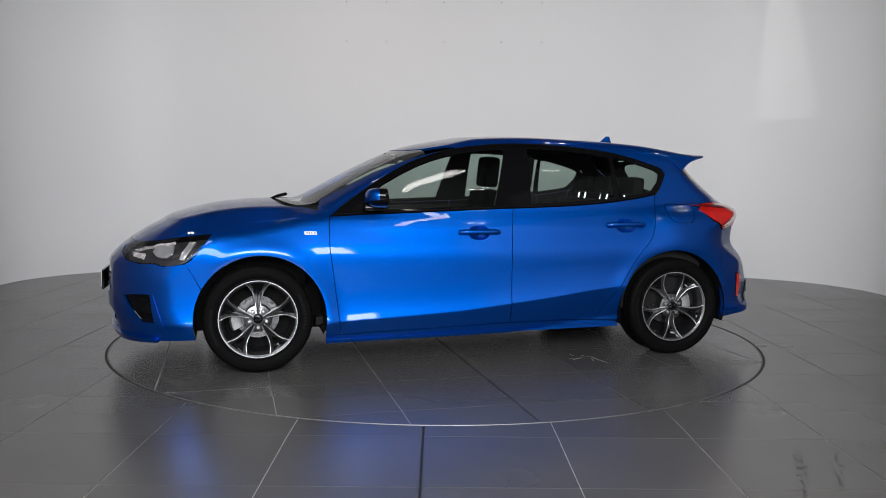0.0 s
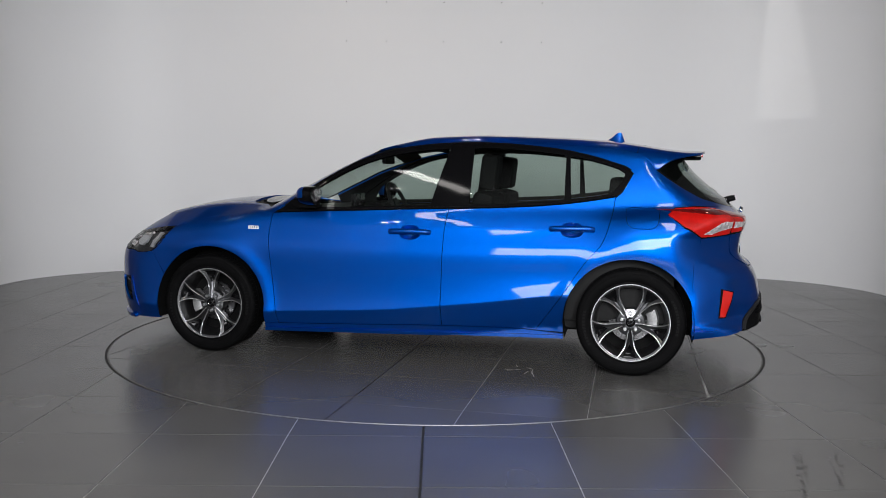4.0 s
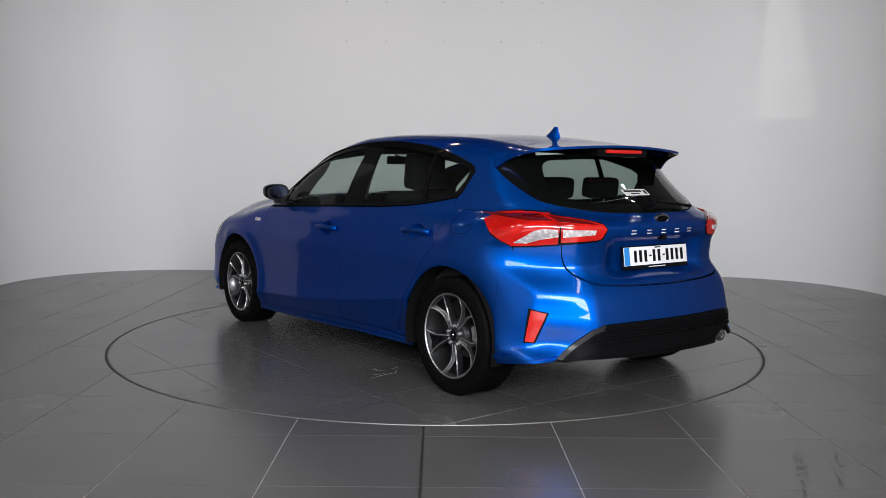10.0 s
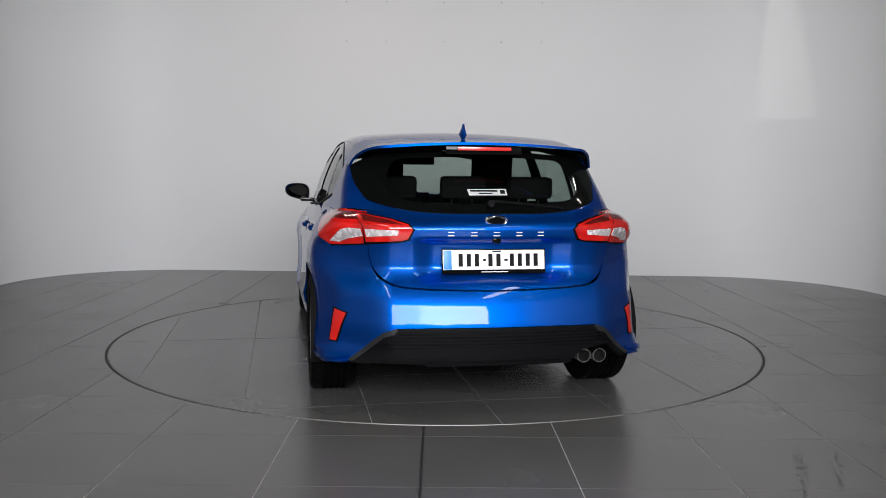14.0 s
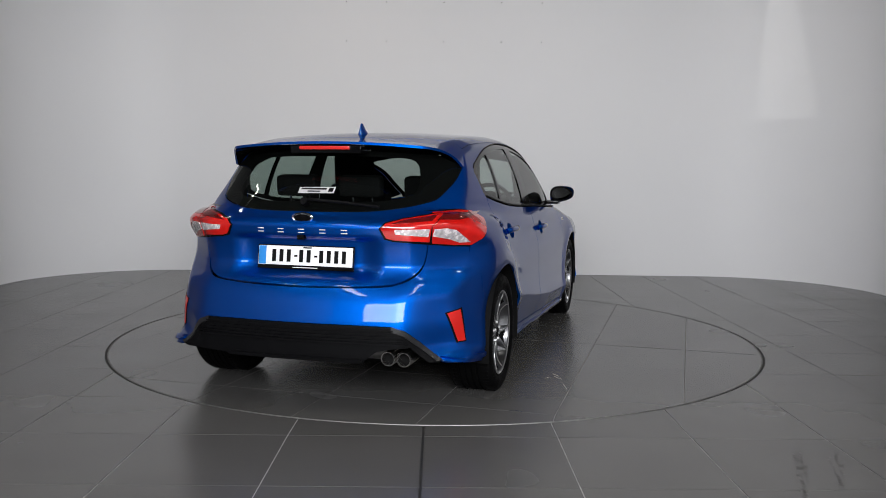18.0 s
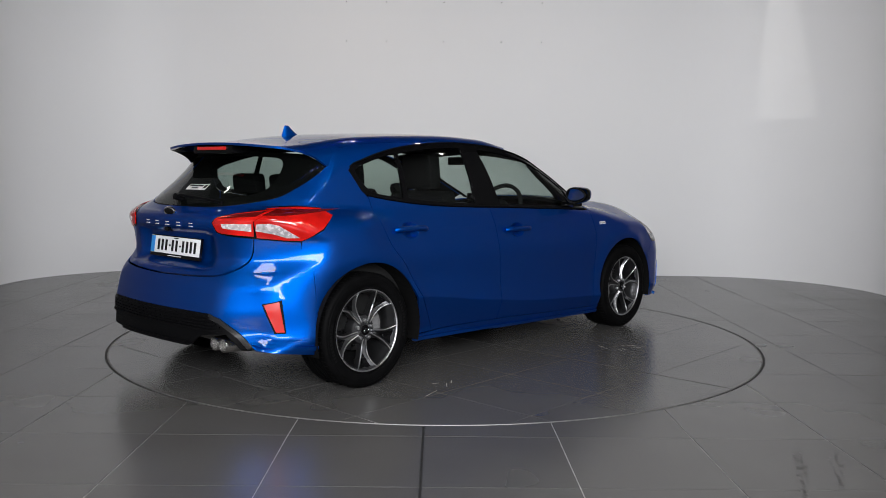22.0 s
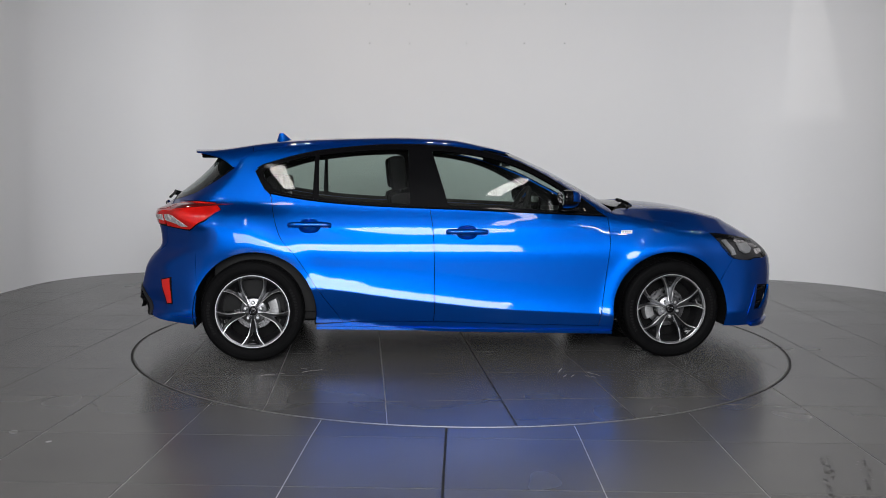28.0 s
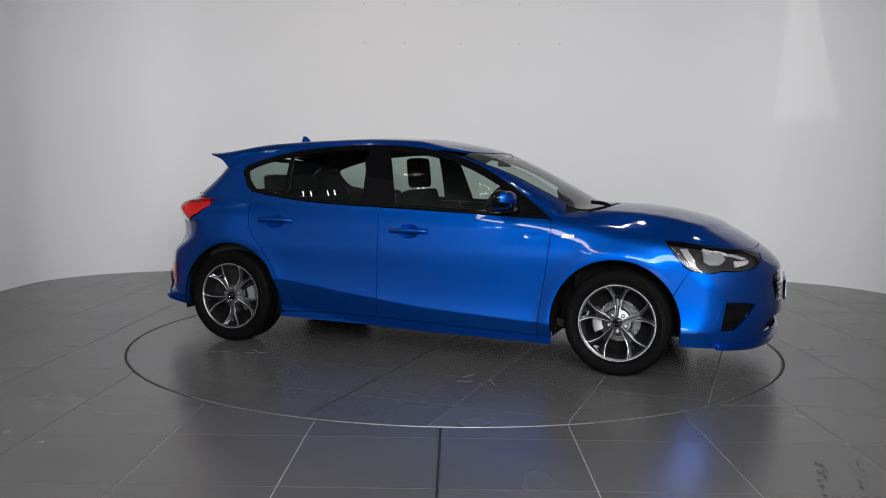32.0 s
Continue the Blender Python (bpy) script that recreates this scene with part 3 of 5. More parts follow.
def lay(kind, uv, field=body):
    """Points of the skin from plane coordinates. side: x, z; top: x, y; front, rear: angle round an upright axis, z."""
    uv = np.asarray(uv, float)
    u, v = uv[:, 0], uv[:, 1]
    o = np.zeros(len(u))
    if kind == "side":
        return shoot(np.stack([u, o, v], 1), np.tile((0, 1.0, 0), (len(u), 1)), 1.2, field)
    if kind == "top":
        return shoot(np.stack([u, v, o + 0.7], 1), np.tile((0, 0, 1.0), (len(u), 1)), 1.2, field)
    ax, sg = (FRONT_AXIS, 1) if kind == "front" else (REAR_AXIS, -1)
    return shoot(np.stack([o + ax, o, v], 1), np.stack([sg * np.cos(u), np.sin(u), o], 1), 2.0, field)


def unlay(kind, P):
    P = np.asarray(P, float)
    if kind == "side":
        return P[:, [0, 2]]
    if kind == "top":
        return P[:, [0, 1]]
    ax, sg = (FRONT_AXIS, 1) if kind == "front" else (REAR_AXIS, -1)
    return np.stack([np.arctan2(P[:, 1], sg * (P[:, 0] - ax)), P[:, 2]], 1)


def rear_uv(y, z):
    """Plane coordinates on the tail of the point at that y and z."""
    z = np.atleast_1d(np.asarray(z, float))
    y = np.broadcast_to(np.asarray(y, float), z.shape)
    P = shoot(np.stack([np.full(len(z), -0.6), y, z], 1), np.tile((-1.0, 0, 0), (len(z), 1)), 2.0)
    return unlay("rear", P)


def front_uv(y, z):
    z = np.atleast_1d(np.asarray(z, float))
    y = np.broadcast_to(np.asarray(y, float), z.shape)
    P = shoot(np.stack([np.full(len(z), 0.9), y, z], 1), np.tile((1.0, 0, 0), (len(z), 1)), 2.0)
    return unlay("front", P)


def skin(name, kind, loops, material, parent, label="", step=0.028, lift=0.0, depth=0.014, mirror=False, relief=None, lining=None, field=body, lines=()):
    """A sheet-metal panel, lamp or pane: an outline laid on the body's skin, with turned-in edges."""
    loops = [dense(l, step) for l in loops]
    uv, tri, ids = fill2d(loops, step, lines)
    P = lay(kind, uv, field)
    N = grad(P, 0.003, field)
    off = np.full(len(P), lift)
    if relief is not None:
        off = off + relief(P)
    P = P + N * off[:, None]
    verts, norms, faces = list(P), [(0, 0, 0)] * len(P) if relief is not None else list(N), []
    for t in tri:
        a, b, c = P[t[0]], P[t[1]], P[t[2]]
        n = np.cross(b - a, c - a)
        faces.append(tuple(t) if n @ N[t[0]] > 0 else (t[0], t[2], t[1]))
    if depth:
        for loop in ids:
            k = len(verts)
            m = len(loop)
            for i in loop:
                verts.append(P[i]), norms.append((0, 0, 0))
            for i in loop:
                verts.append(P[i] - N[i] * depth), norms.append((0, 0, 0))
            for i in range(m):
                j = (i + 1) % m
                faces.append((k + i, k + j, k + m + j, k + m + i))
    n_skin = len(faces)
    if lining:
        k = len(verts)
        for q, nn in zip(P, N):
            verts.append(q - nn * depth), norms.append(-nn)
        faces += [tuple(k + i for i in f[::-1]) for f in faces[:len(tri)]]
    out = []
    for sg in ((1, -1) if mirror is True else (mirror,) if mirror else (1,)):
        vs = [(v[0] - AX, v[1] * sg - AY, v[2]) for v in verts]
        fs = [f if sg > 0 else f[::-1] for f in faces]
        ob = link_mesh(name, vs, fs, material, parent, label, smooth=True)
        ob.data.normals_split_custom_set_from_vertices([(n[0], n[1] * sg, n[2]) for n in norms])
        if lining:
            ob.data.materials.append(lining)
            ob.data.polygons.foreach_set("material_index", [0] * n_skin + [1] * (len(faces) - n_skin))
        out.append(ob)
    return out


def arc_pts(cx, cz, r, a0, a1, n=24):
    return [(cx + r * math.cos(radians(a0 + (a1 - a0) * i / n)), cz + r * math.sin(radians(a0 + (a1 - a0) * i / n))) for i in range(n + 1)]


# outlines in side view (x, z)
belt = pch((-1.26, 1.062), (-1.1, 1.034), (-0.917, 1.01), (-0.734, 0.994), (-0.5, 0.981), (-0.24, 0.972), (0, 0.964), (0.36, 0.949), (0.72, 0.935), (0.93, 0.925))
win_top = pch((-1.35, 1.19), (-1.325, 1.225), (-1.226, 1.262), (-1.115, 1.296), (-0.93, 1.337), (-0.745, 1.36), (-0.56, 1.376), (-0.377, 1.382), (-0.19, 1.377), (-0.01, 1.361), (0.175, 1.33), (0.36, 1.272), (0.54, 1.183), (0.73, 1.063), (0.92, 0.927))
door_low = pch((-0.95, 0.235), (-0.58, 0.253), (-0.21, 0.25), (0.37, 0.232), (0.87, 0.217))
MID_CUT = [(-0.236, 0.972), (-0.219, 0.85), (-0.212, 0.7), (-0.208, 0.5), (-0.207, 0.39), (-0.21, 0.25)]
FRONT_CUT = [(0.925, 0.923), (0.931, 0.766), (0.92, 0.66), (0.906, 0.55), (0.878, 0.331), (0.863, 0.217)]
REAR_CUT = [(-1.243, 1.058), (-1.224, 0.942), (-1.172, 0.781), (-1.082, 0.673), (-0.939, 0.457), (-0.787, 0.244)]
G = 0.0022


def along(f, x0, x1, n=30, dz=0.0):
    return [(x0 + (x1 - x0) * i / n, float(f(x0 + (x1 - x0) * i / n)) + dz) for i in range(n + 1)]


def shifted(pts, dx):
    return [(q[0] + dx, q[1]) for q in pts]


def sym(half):
    """A closed outline from its left half, whose ends lie on the middle line."""
    return [tuple(q) for q in half] + [(-q[0], q[1]) for q in half[::-1] if abs(q[0]) > 1e-6]


def sym_top(half):
    return [tuple(q) for q in half] + [(q[0], -q[1]) for q in half[::-1] if abs(q[1]) > 1e-6]


def ruv(*pts, step=0.0):
    """Rear-view points (y, z) as plane coordinates on the tail."""
    q = spline(pts, step) if step else pts
    return [tuple(u) for u in rear_uv(np.array([a[0] for a in q]), np.array([a[1] for a in q]))]


def suv(kind, *pts, step=0.0):
    """Side-view points (x, z) as plane coordinates of the front or the tail."""
    q = spline(pts, step) if step else pts
    return [tuple(u) for u in unlay(kind, lay("side", np.array(q)))]


def oval(cx, cz, a, b, n=20, p=2.0):
    out = []
    for i in range(n):
        t = 2 * math.pi * i / n
        c, s = math.cos(t), math.sin(t)
        out.append((cx + a * math.copysign(abs(c) ** (2 / p), c), cz + b * math.copysign(abs(s) ** (2 / p), s)))
    return out


def at_skin(x, z, lift=0.0, side=1):
    """A point of the car's side and its normal, in the car's own space."""
    P = lay("side", np.array([(x, z)]))
    N = grad(P)
    q = P[0] + N[0] * lift
    return Vector((q[0] - AX, side * q[1] - AY, q[2])), Vector((N[0][0], side * N[0][1], N[0][2]))


def car_pt(x, y, z):
    return Vector((x - AX, y - AY, z))


def place(ob, x, y, z):
    ob.location = (x - AX, y - AY, z)
    return ob


HOOD_EDGE = [(1.60, 0.822), (1.75, 0.772), (1.9, 0.686), (2.0, 0.58), (2.055, 0.47)]      # seen from above: bonnet meets lamp
LAMP_LOW = [(2.115, 0.728), (2.125, 0.70), (2.09, 0.664), (2.02, 0.652), (1.93, 0.655), (1.88, 0.643), (1.76, 0.66), (1.68, 0.74)]


def lamp_outline(grow):
    """The head lamp's outline on the nose, grown all round."""
    top = unlay("front", lay("top", np.array([(x, y + 0.004 - grow * 0.6) for x, y in spline(HOOD_EDGE, 0.03)])))
    low = np.array(suv("front", *LAMP_LOW, step=0.03))
    c = low.mean(0)
    low = c + (low - c) * (1 + grow / 0.12)
    return [tuple(q) for q in top] + [tuple(q) for q in low]


TAIL_SIDE = [(-1.83, 0.99), (-1.70, 1.0), (-1.59, 0.992), (-1.546, 0.955), (-1.64, 0.89), (-1.735, 0.832)]
HANDLES = ((0.0, 0.819), (-0.995, 0.857))
FUEL = [(-1.31, 0.99), (-1.305, 0.95), (-1.315, 0.905), (-1.345, 0.878), (-1.40, 0.874), (-1.465, 0.877), (-1.49, 0.9), (-1.5, 0.95), (-1.495, 0.985), (-1.40, 0.995)]


def build_car():
    car = new("car")
    tagged(car, "metallic blue five-door hatchback with grey alloy wheels on the turntable", "car")
    fc, mc, rc = spline(FRONT_CUT), spline(MID_CUT), spline(REAR_CUT)
    P = dict(lining=M_TRIM)
    # doors, each with a dished hollow behind its handle
    front_door = along(belt, -0.236 + G, 0.925 - G, 30, -0.006) + shifted(fc, -G)[1:] + along(door_low, 0.863 - G, -0.21 + G, 30) + shifted(mc, G)[::-1][1:-1]
    rear_door = along(belt, -1.243 + G, -0.236 - G, 30, -0.006) + shifted(mc, -G)[1:] + along(door_low, -0.21 - G, -0.787 + G, 20) + shifted(rc, G)[::-1][1:-1]
    for nm, outline, (hx, hz) in (("front_door", front_door, HANDLES[0]), ("rear_door", rear_door, HANDLES[1])):
        hole = oval(hx, hz, 0.068, 0.045, 24, 2.4)
        x0, x1 = (-0.2, 0.87) if nm == "front_door" else (-0.9, -0.22)
        crease = [along(crease_line, x0, x1, 60, dz) for dz in (-0.012, -0.006, -0.002, 0.002, 0.007, 0.014)]
        doors = skin(nm, "side", [outline, hole], M_PAINT, car, mirror=True, lines=crease, **P)

        def dish(Q, hx=hx, hz=hz):
            r = np.hypot((Q[:, 0] - hx) / 0.068, (Q[:, 2] - hz) / 0.045)
            return -0.034 * (1 - np.clip(r, 0, 1) ** 3)
        for door, sg in zip(doors, (1, -1)):
            skin("handle_dish", "side", [hole], M_PAINT, door, mirror=sg, relief=dish, step=0.008, depth=0.001)
            a = [at_skin(hx + dx, hz + 0.002, l, sg)[0] for dx, l in ((-0.125, 0.004), (-0.11, 0.018), (-0.06, 0.024), (0, 0.026), (0.06, 0.024), (0.11, 0.017), (0.125, 0.004))]
            part("door_handle", tube_bm(spline(a, 0.012), 0.0165, 12, flat=1.0), M_PAINT, door)
    # side frames: pillar, roof rail and rear quarter in one pressing
    roof_edge = [(x, float(roof_line(x)) - dz) for x, dz in ((0.95, 0.055), (0.77, 0.06), (0.57, 0.062), (0.3, 0.066), (0.1, 0.066), (-0.09, 0.062), (-0.4, 0.062), (-0.8, 0.064), (-1.19, 0.066), (-1.36, 0.07))]
    hatch = [(-1.36, 1.319), (-1.42, 1.288), (-1.468, 1.226), (-1.57, 1.15), (-1.7, 1.073), (-1.825, 1.012)]
    arch_r = arc_pts(-1.335, 0.315, 0.382, 158, -10)
    frame_out = [(0.985, 0.955)] + spline(roof_edge) + spline(hatch)[1:] + TAIL_SIDE + [(-1.735, 0.78), (-1.70, 0.69), (-1.692, 0.46)]
    frame_out += list(arch_r) + [(-0.955, 0.24), (-0.787 - G, 0.244)] + shifted(rc, -G)[::-1][1:-1] + [(-1.25, 1.052)]
    win = [(x, float(win_top(x))) for x in np.linspace(-1.345, 0.92, 70)]
    frame_out += [(-1.285, 1.085)] + win + [(0.935, 0.922)]
    flap_hole = spline(FUEL, 0.02, True)
    left_frame = skin("side_frame", "side", [frame_out, flap_hole], M_PAINT, car, mirror=1, **P)[0]
    skin("side_frame", "side", [frame_out], M_PAINT, car, mirror=-1, **P)
    cx, cz = np.mean([q[0] for q in flap_hole]), np.mean([q[1] for q in flap_hole])
    skin("fuel_flap", "side", [[(cx + (q[0] - cx) * 0.965, cz + (q[1] - cz) * 0.945) for q in flap_hole]], M_PAINT, left_frame, mirror=1, step=0.02)
    # window surround and panes
    sur = [(-1.246, 1.056), (-1.283, 1.088)] + [(x, z - 0.003) for x, z in win] + [(0.925, 0.925)] + along(belt, 0.92, -1.243, 40, -0.003)
    w1 = [(-0.115, 0.99)] + [(x, float(belt(x)) + 0.022) for x in np.linspace(0, 0.70, 12)] + [(0.71, 0.985)] + [(x, float(win_top(x)) - 0.036) for x in np.linspace(0.66, -0.2, 18)] + [(-0.212, 1.33)]
    w2 = [(-0.94, 1.04)] + [(x, float(belt(x)) + 0.022) for x in np.linspace(-0.9, -0.36, 10)] + [(-0.368, 1.345)] + [(x, float(win_top(x)) - 0.033) for x in np.linspace(-0.4, -0.94, 12)]
    w3 = [(-1.225, 1.085)] + [(x, float(belt(x)) + 0.022) for x in np.linspace(-1.2, -0.98, 6)] + [(-0.965, 1.296)] + [(x, float(win_top(x)) - 0.028) for x in np.linspace(-1.0, -1.25, 8)] + [(-1.295, 1.2), (-1.282, 1.15)]
    skin("window_surround", "side", [sur, w1, w2, w3], M_GLOSSBLACK, car, "gloss black window surround", mirror=True, lift=-0.003, step=0.03, lining=M_TRIM)
    for nm, w in (("front_window", w1), ("rear_window", w2), ("quarter_window", w3)):
        for ob in skin(nm, "side", [w], M_GLASS, car, "tinted side window glass", mirror=True, lift=-0.008, depth=0, step=0.05):
            ob.visible_shadow = False
    # thin weather strip along the belt and a satin line over the windows
    for sg in (1, -1):
        pts = [at_skin(x, float(belt(x)) + 0.004, 0.002, sg)[0] for x in np.linspace(-1.24, 0.90, 40)]
        part("weather_strip", tube_bm(pts, 0.0055, 6), M_BLACK, car)
        pts = [at_skin(x, float(win_top(x)) - 0.002, 0.0, sg)[0] for x in np.linspace(-1.33, 0.86, 60)]
        part("drip_strip", tube_bm(pts, 0.004, 6), M_BLACK, car)
    # front wings
    arch_f = arc_pts(1.335, 0.315, 0.385, 30, 190)
    hood_side = [(1.05, 0.965), (1.10, 0.935), (1.17, 0.91), (1.35, 0.886), (1.5, 0.861), (1.59, 0.836)]
    wing = [(0.99, 0.953)] + spline(hood_side) + [(1.68, 0.735), (1.755, 0.655)] + list(arch_f) + [(0.955, 0.215), (0.863 + G, 0.215)] + shifted(fc, G)[::-1][1:]
    wings = skin("front_wing", "side", [wing], M_PAINT, car, mirror=True, **P)
    for w, sg in zip(wings, (1, -1)):
        skin("wing_badge", "side", [[(1.003, 0.814), (1.077, 0.815), (1.08, 0.835), (1.008, 0.834)]], M_SILVER, w, "small silver name badge", mirror=sg, step=0.03, lift=0.004, depth=0.004)
        for bx in (1.014, 1.032, 1.046, 1.06):
            skin("badge_bar", "side", [[(bx, 0.82), (bx + 0.005, 0.82), (bx + 0.006, 0.829), (bx + 0.001, 0.829)]], M_HOUSING, w, mirror=sg, step=0.03, lift=0.0055, depth=0.001)
    # sills: an upper roll and a thin lower blade
    sill = along(door_low, 0.955, -0.955, 40, -0.004) + [(x, 0.205 - 0.018 * x) for x in np.linspace(-0.955, 0.955, 20)]
    skin("sill", "side", [sill], M_PAINT, car, mirror=True, lift=0.004, step=0.014, **P)
    blade = [(x, 0.204 - 0.018 * x) for x in np.linspace(0.955, -0.955, 20)] + [(x, 0.184 - 0.018 * x) for x in np.linspace(-0.955, 0.955, 20)]
    skin("sill_blade", "side", [blade], M_PAINT, car, mirror=True, lift=0.014, depth=0.02, step=0.014)
    # bonnet
    hs = lay("side", np.array(spline(hood_side[:-1])))
    left = [(q[0], q[1] - G) for q in hs] + [(q[0], q[1] - G) for q in spline(HOOD_EDGE)]
    front_edge = spline([(left[-1][0], left[-1][1]), (2.09, 0.33), (2.108, 0.18), (2.115, 0)])
    back_edge = spline([(1.235, 0), (1.22, 0.3), (1.16, 0.55), (left[0][0], left[0][1])])
    skin("bonnet", "top", [sym_top(back_edge[:-1] + [np.array(q) for q in left] + front_edge[1:])], M_PAINT, car, lining=M_DARK)
    # roof and windscreen
    re = lay("side", np.array(spline([(x, z) for x, z in roof_edge if x < 0.25])))
    re = np.array([(q[0], q[1] - G) for q in re])
    front_r = spline([(0.39, 0), (0.37, 0.25), (0.30, 0.46), tuple(re[0])])
    rear_r = spline([tuple(re[-1]), (-1.40, 0.4), (-1.43, 0)])
    skin("roof", "top", [sym_top(front_r[:-1] + list(re) + rear_r[1:])], M_PAINT, car, lining=M_TRIM)
    pe = lay("side", np.array(spline([(x, z) for x, z in roof_edge if x > 0.25])))[::-1]
    pe = np.array([(q[0], q[1] - G) for q in pe])
    low = spline([tuple(pe[-1]), (1.09, 0.5), (1.18, 0.25), (1.20, 0)])
    half = spline([(0.393, 0), (0.373, 0.25), (0.305, 0.46), tuple(pe[0])])[:-1] + list(pe) + low[1:]
    for ob in skin("windscreen", "top", [sym_top(half)], M_WINDSCREEN, car, "sloping clear windscreen", lift=-0.003, depth=0, step=0.04):
        ob.visible_shadow = False
    hw = [tuple(q) for q in half]
    band_half = [(0.43, 0)] + [(min(max(q[0], 0.43), 1.12), q[1] - 0.035 if q[1] > 0.05 else q[1]) for q in hw[2:-2]] + [(1.12, 0)]
    skin("screen_band", "top", [sym_top(hw), sym_top(band_half)], M_INK, car, "black printed edge of the windscreen", lift=-0.006, depth=0, step=0.04)
    cowl = sym_top(spline([(1.16, 0), (1.14, 0.25), (1.05, 0.52), (0.98, 0.7)]) + spline([(1.06, 0.735), (1.17, 0.55), (1.24, 0.3), (1.26, 0)]))
    skin("cowl", "top", [cowl], M_BLACK, car, "black plastic cowl panel", lift=-0.014, depth=0.02)
    # front bumper with its two side intakes and the grille opening
    intake = suv("front", (1.935, 0.306), (2.01, 0.306), (2.08, 0.385), (2.122, 0.452), (2.05, 0.468), (1.96, 0.474))
    low_front = suv("front", (1.755, 0.652)) + suv("front", *arc_pts(1.335, 0.315, 0.385, 29, -16, 12))
    low_front += [tuple(q) for q in front_uv(np.array([0.76, 0.6, 0.4, 0.2, 0.0]), np.array([0.2, 0.2, 0.2, 0.2, 0.2]))]
    tops = [tuple(q) for q in unlay("front", lay("top", np.array([(2.12, 0.0), (2.112, 0.18), (2.094, 0.33)])))]
    lamp_low = [tuple(q) for q in unlay("front", lay("top", np.array([(2.058, 0.462)])))] + suv("front", (2.128, 0.728), (2.137, 0.70), (2.096, 0.658), (2.02, 0.646), (1.93, 0.649), (1.88, 0.637))
    grille = [tuple(q) for q in front_uv(np.array([0.0, 0.3, 0.42, 0.44, 0.34, 0.0]), np.array([0.62, 0.62, 0.60, 0.55, 0.44, 0.42]))]
    lowin = [tuple(q) for q in front_uv(np.array([0.0, 0.42, 0.5, 0.5, 0.0]), np.array([0.35, 0.35, 0.32, 0.26, 0.26]))]
    mir = [(-q[0], q[1]) for q in intake]
    fb = skin("front_bumper", "front", [sym(tops + lamp_low + low_front), intake, mir, sym(grille), sym(lowin)], M_PAINT, car, lining=M_DARK)[0]
    skin("grille", "front", [sym(grille)], M_BLACK, fb, "black honeycomb radiator grille", lift=-0.03, depth=0)
    skin("lower_grille", "front", [sym(lowin)], M_BLACK, fb, lift=-0.03, depth=0)
    for k in range(5):
        z = 0.445 + 0.035 * k
        g = sym([tuple(q) for q in front_uv(np.array([0.0, 0.36, 0.36, 0.0]), np.array([z, z, z + 0.008, z + 0.008]))])
        skin("grille_bar", "front", [g], M_GLOSSBLACK, fb, lift=-0.008, depth=0.02, step=0.05)
    for sg, hole in ((1, intake), (-1, mir)):
        skin("intake", "front", [hole], M_BLACK, fb, "black fog lamp recess", lift=-0.02, depth=0.01)
        for z0 in (0.34, 0.43):
            bar = [(sg * u[0], u[1]) for u in suv("front", (1.955, z0), (2.03, z0 + 0.008), (2.03, z0 + 0.022), (1.955, z0 + 0.016))]
            skin("intake_bar", "front", [bar], M_GLOSSBLACK, fb, lift=-0.008, depth=0.014, step=0.04)
        vane = [(sg * u[0], u[1]) for u in suv("front", (1.942, 0.478), (1.955, 0.478), (1.928, 0.303), (1.865, 0.264))]
        skin("vane", "front", [vane], M_PAINT, fb, lift=0.004, depth=0.012, step=0.03)
    lip = [tuple(q) for q in front_uv(np.array([0.0, 0.3, 0.6, 0.8, 0.8, 0.6, 0.3, 0.0]), np.array([0.225, 0.225, 0.225, 0.22, 0.2, 0.19, 0.19, 0.19]))]
    skin("front_lip", "front", [sym(lip)], M_PAINT, fb, lift=0.022, depth=0.034, step=0.04)
    # rear bumper, tailgate, screen
    cut_r = [(0.0, 0.623), (0.36, 0.632), (0.5, 0.648), (0.572, 0.69), (0.6, 0.75), (0.615, 0.845)]
    cr = ruv(*cut_r, step=0.02)
    refl = ruv((0.768, 0.522), (0.718, 0.506), (0.764, 0.364), (0.792, 0.366))
    a_r = suv("rear", (-1.74, 0.826), (-1.735, 0.78), (-1.70, 0.69), (-1.692, 0.46), (-1.7, 0.3), (-1.70, 0.234))
    low = ruv((0.72, 0.284), (0.62, 0.37), (0.555, 0.432), (0.49, 0.455), (0.3, 0.459), (0.0, 0.459))
    rb = skin("rear_bumper", "rear", [sym(cr + a_r + low)], M_PAINT, car, lining=M_DARK)[0]
    skin("reflector", "rear", [refl], M_REDGLOW, rb, "bright red bumper reflector", mirror=True, lift=0.004, step=0.03, depth=0.006)
    big = ruv((0.774, 0.53), (0.709, 0.510), (0.758, 0.357), (0.797, 0.359))
    skin("reflector_bezel", "rear", [big], M_BLACK, rb, mirror=True, lift=0.002, step=0.03, depth=0.004)
    flick = suv("rear", (-1.70, 0.262), (-1.78, 0.268)) + ruv((0.76, 0.288), (0.70, 0.3), (0.715, 0.315), (0.77, 0.305)) + suv("rear", (-1.78, 0.29), (-1.695, 0.285))
    skin("bumper_flick", "rear", [flick], M_PAINT, rb, mirror=True, lift=0.012, depth=0.02, step=0.03)
    # black valance: frame, ribs and centre
    rim_pts = ((0.0, 0.456), (0.3, 0.456), (0.49, 0.452), (0.552, 0.428), (0.616, 0.366), (0.71, 0.284), (0.66, 0.28))
    plain = ruv(*rim_pts, (0.56, 0.286), (0.45, 0.285), (0.36, 0.282), (0.0, 0.284))
    notched = ruv(*rim_pts, (0.575, 0.352), (0.5, 0.348), (0.425, 0.335), (0.385, 0.305), (0.36, 0.282), (0.0, 0.284))
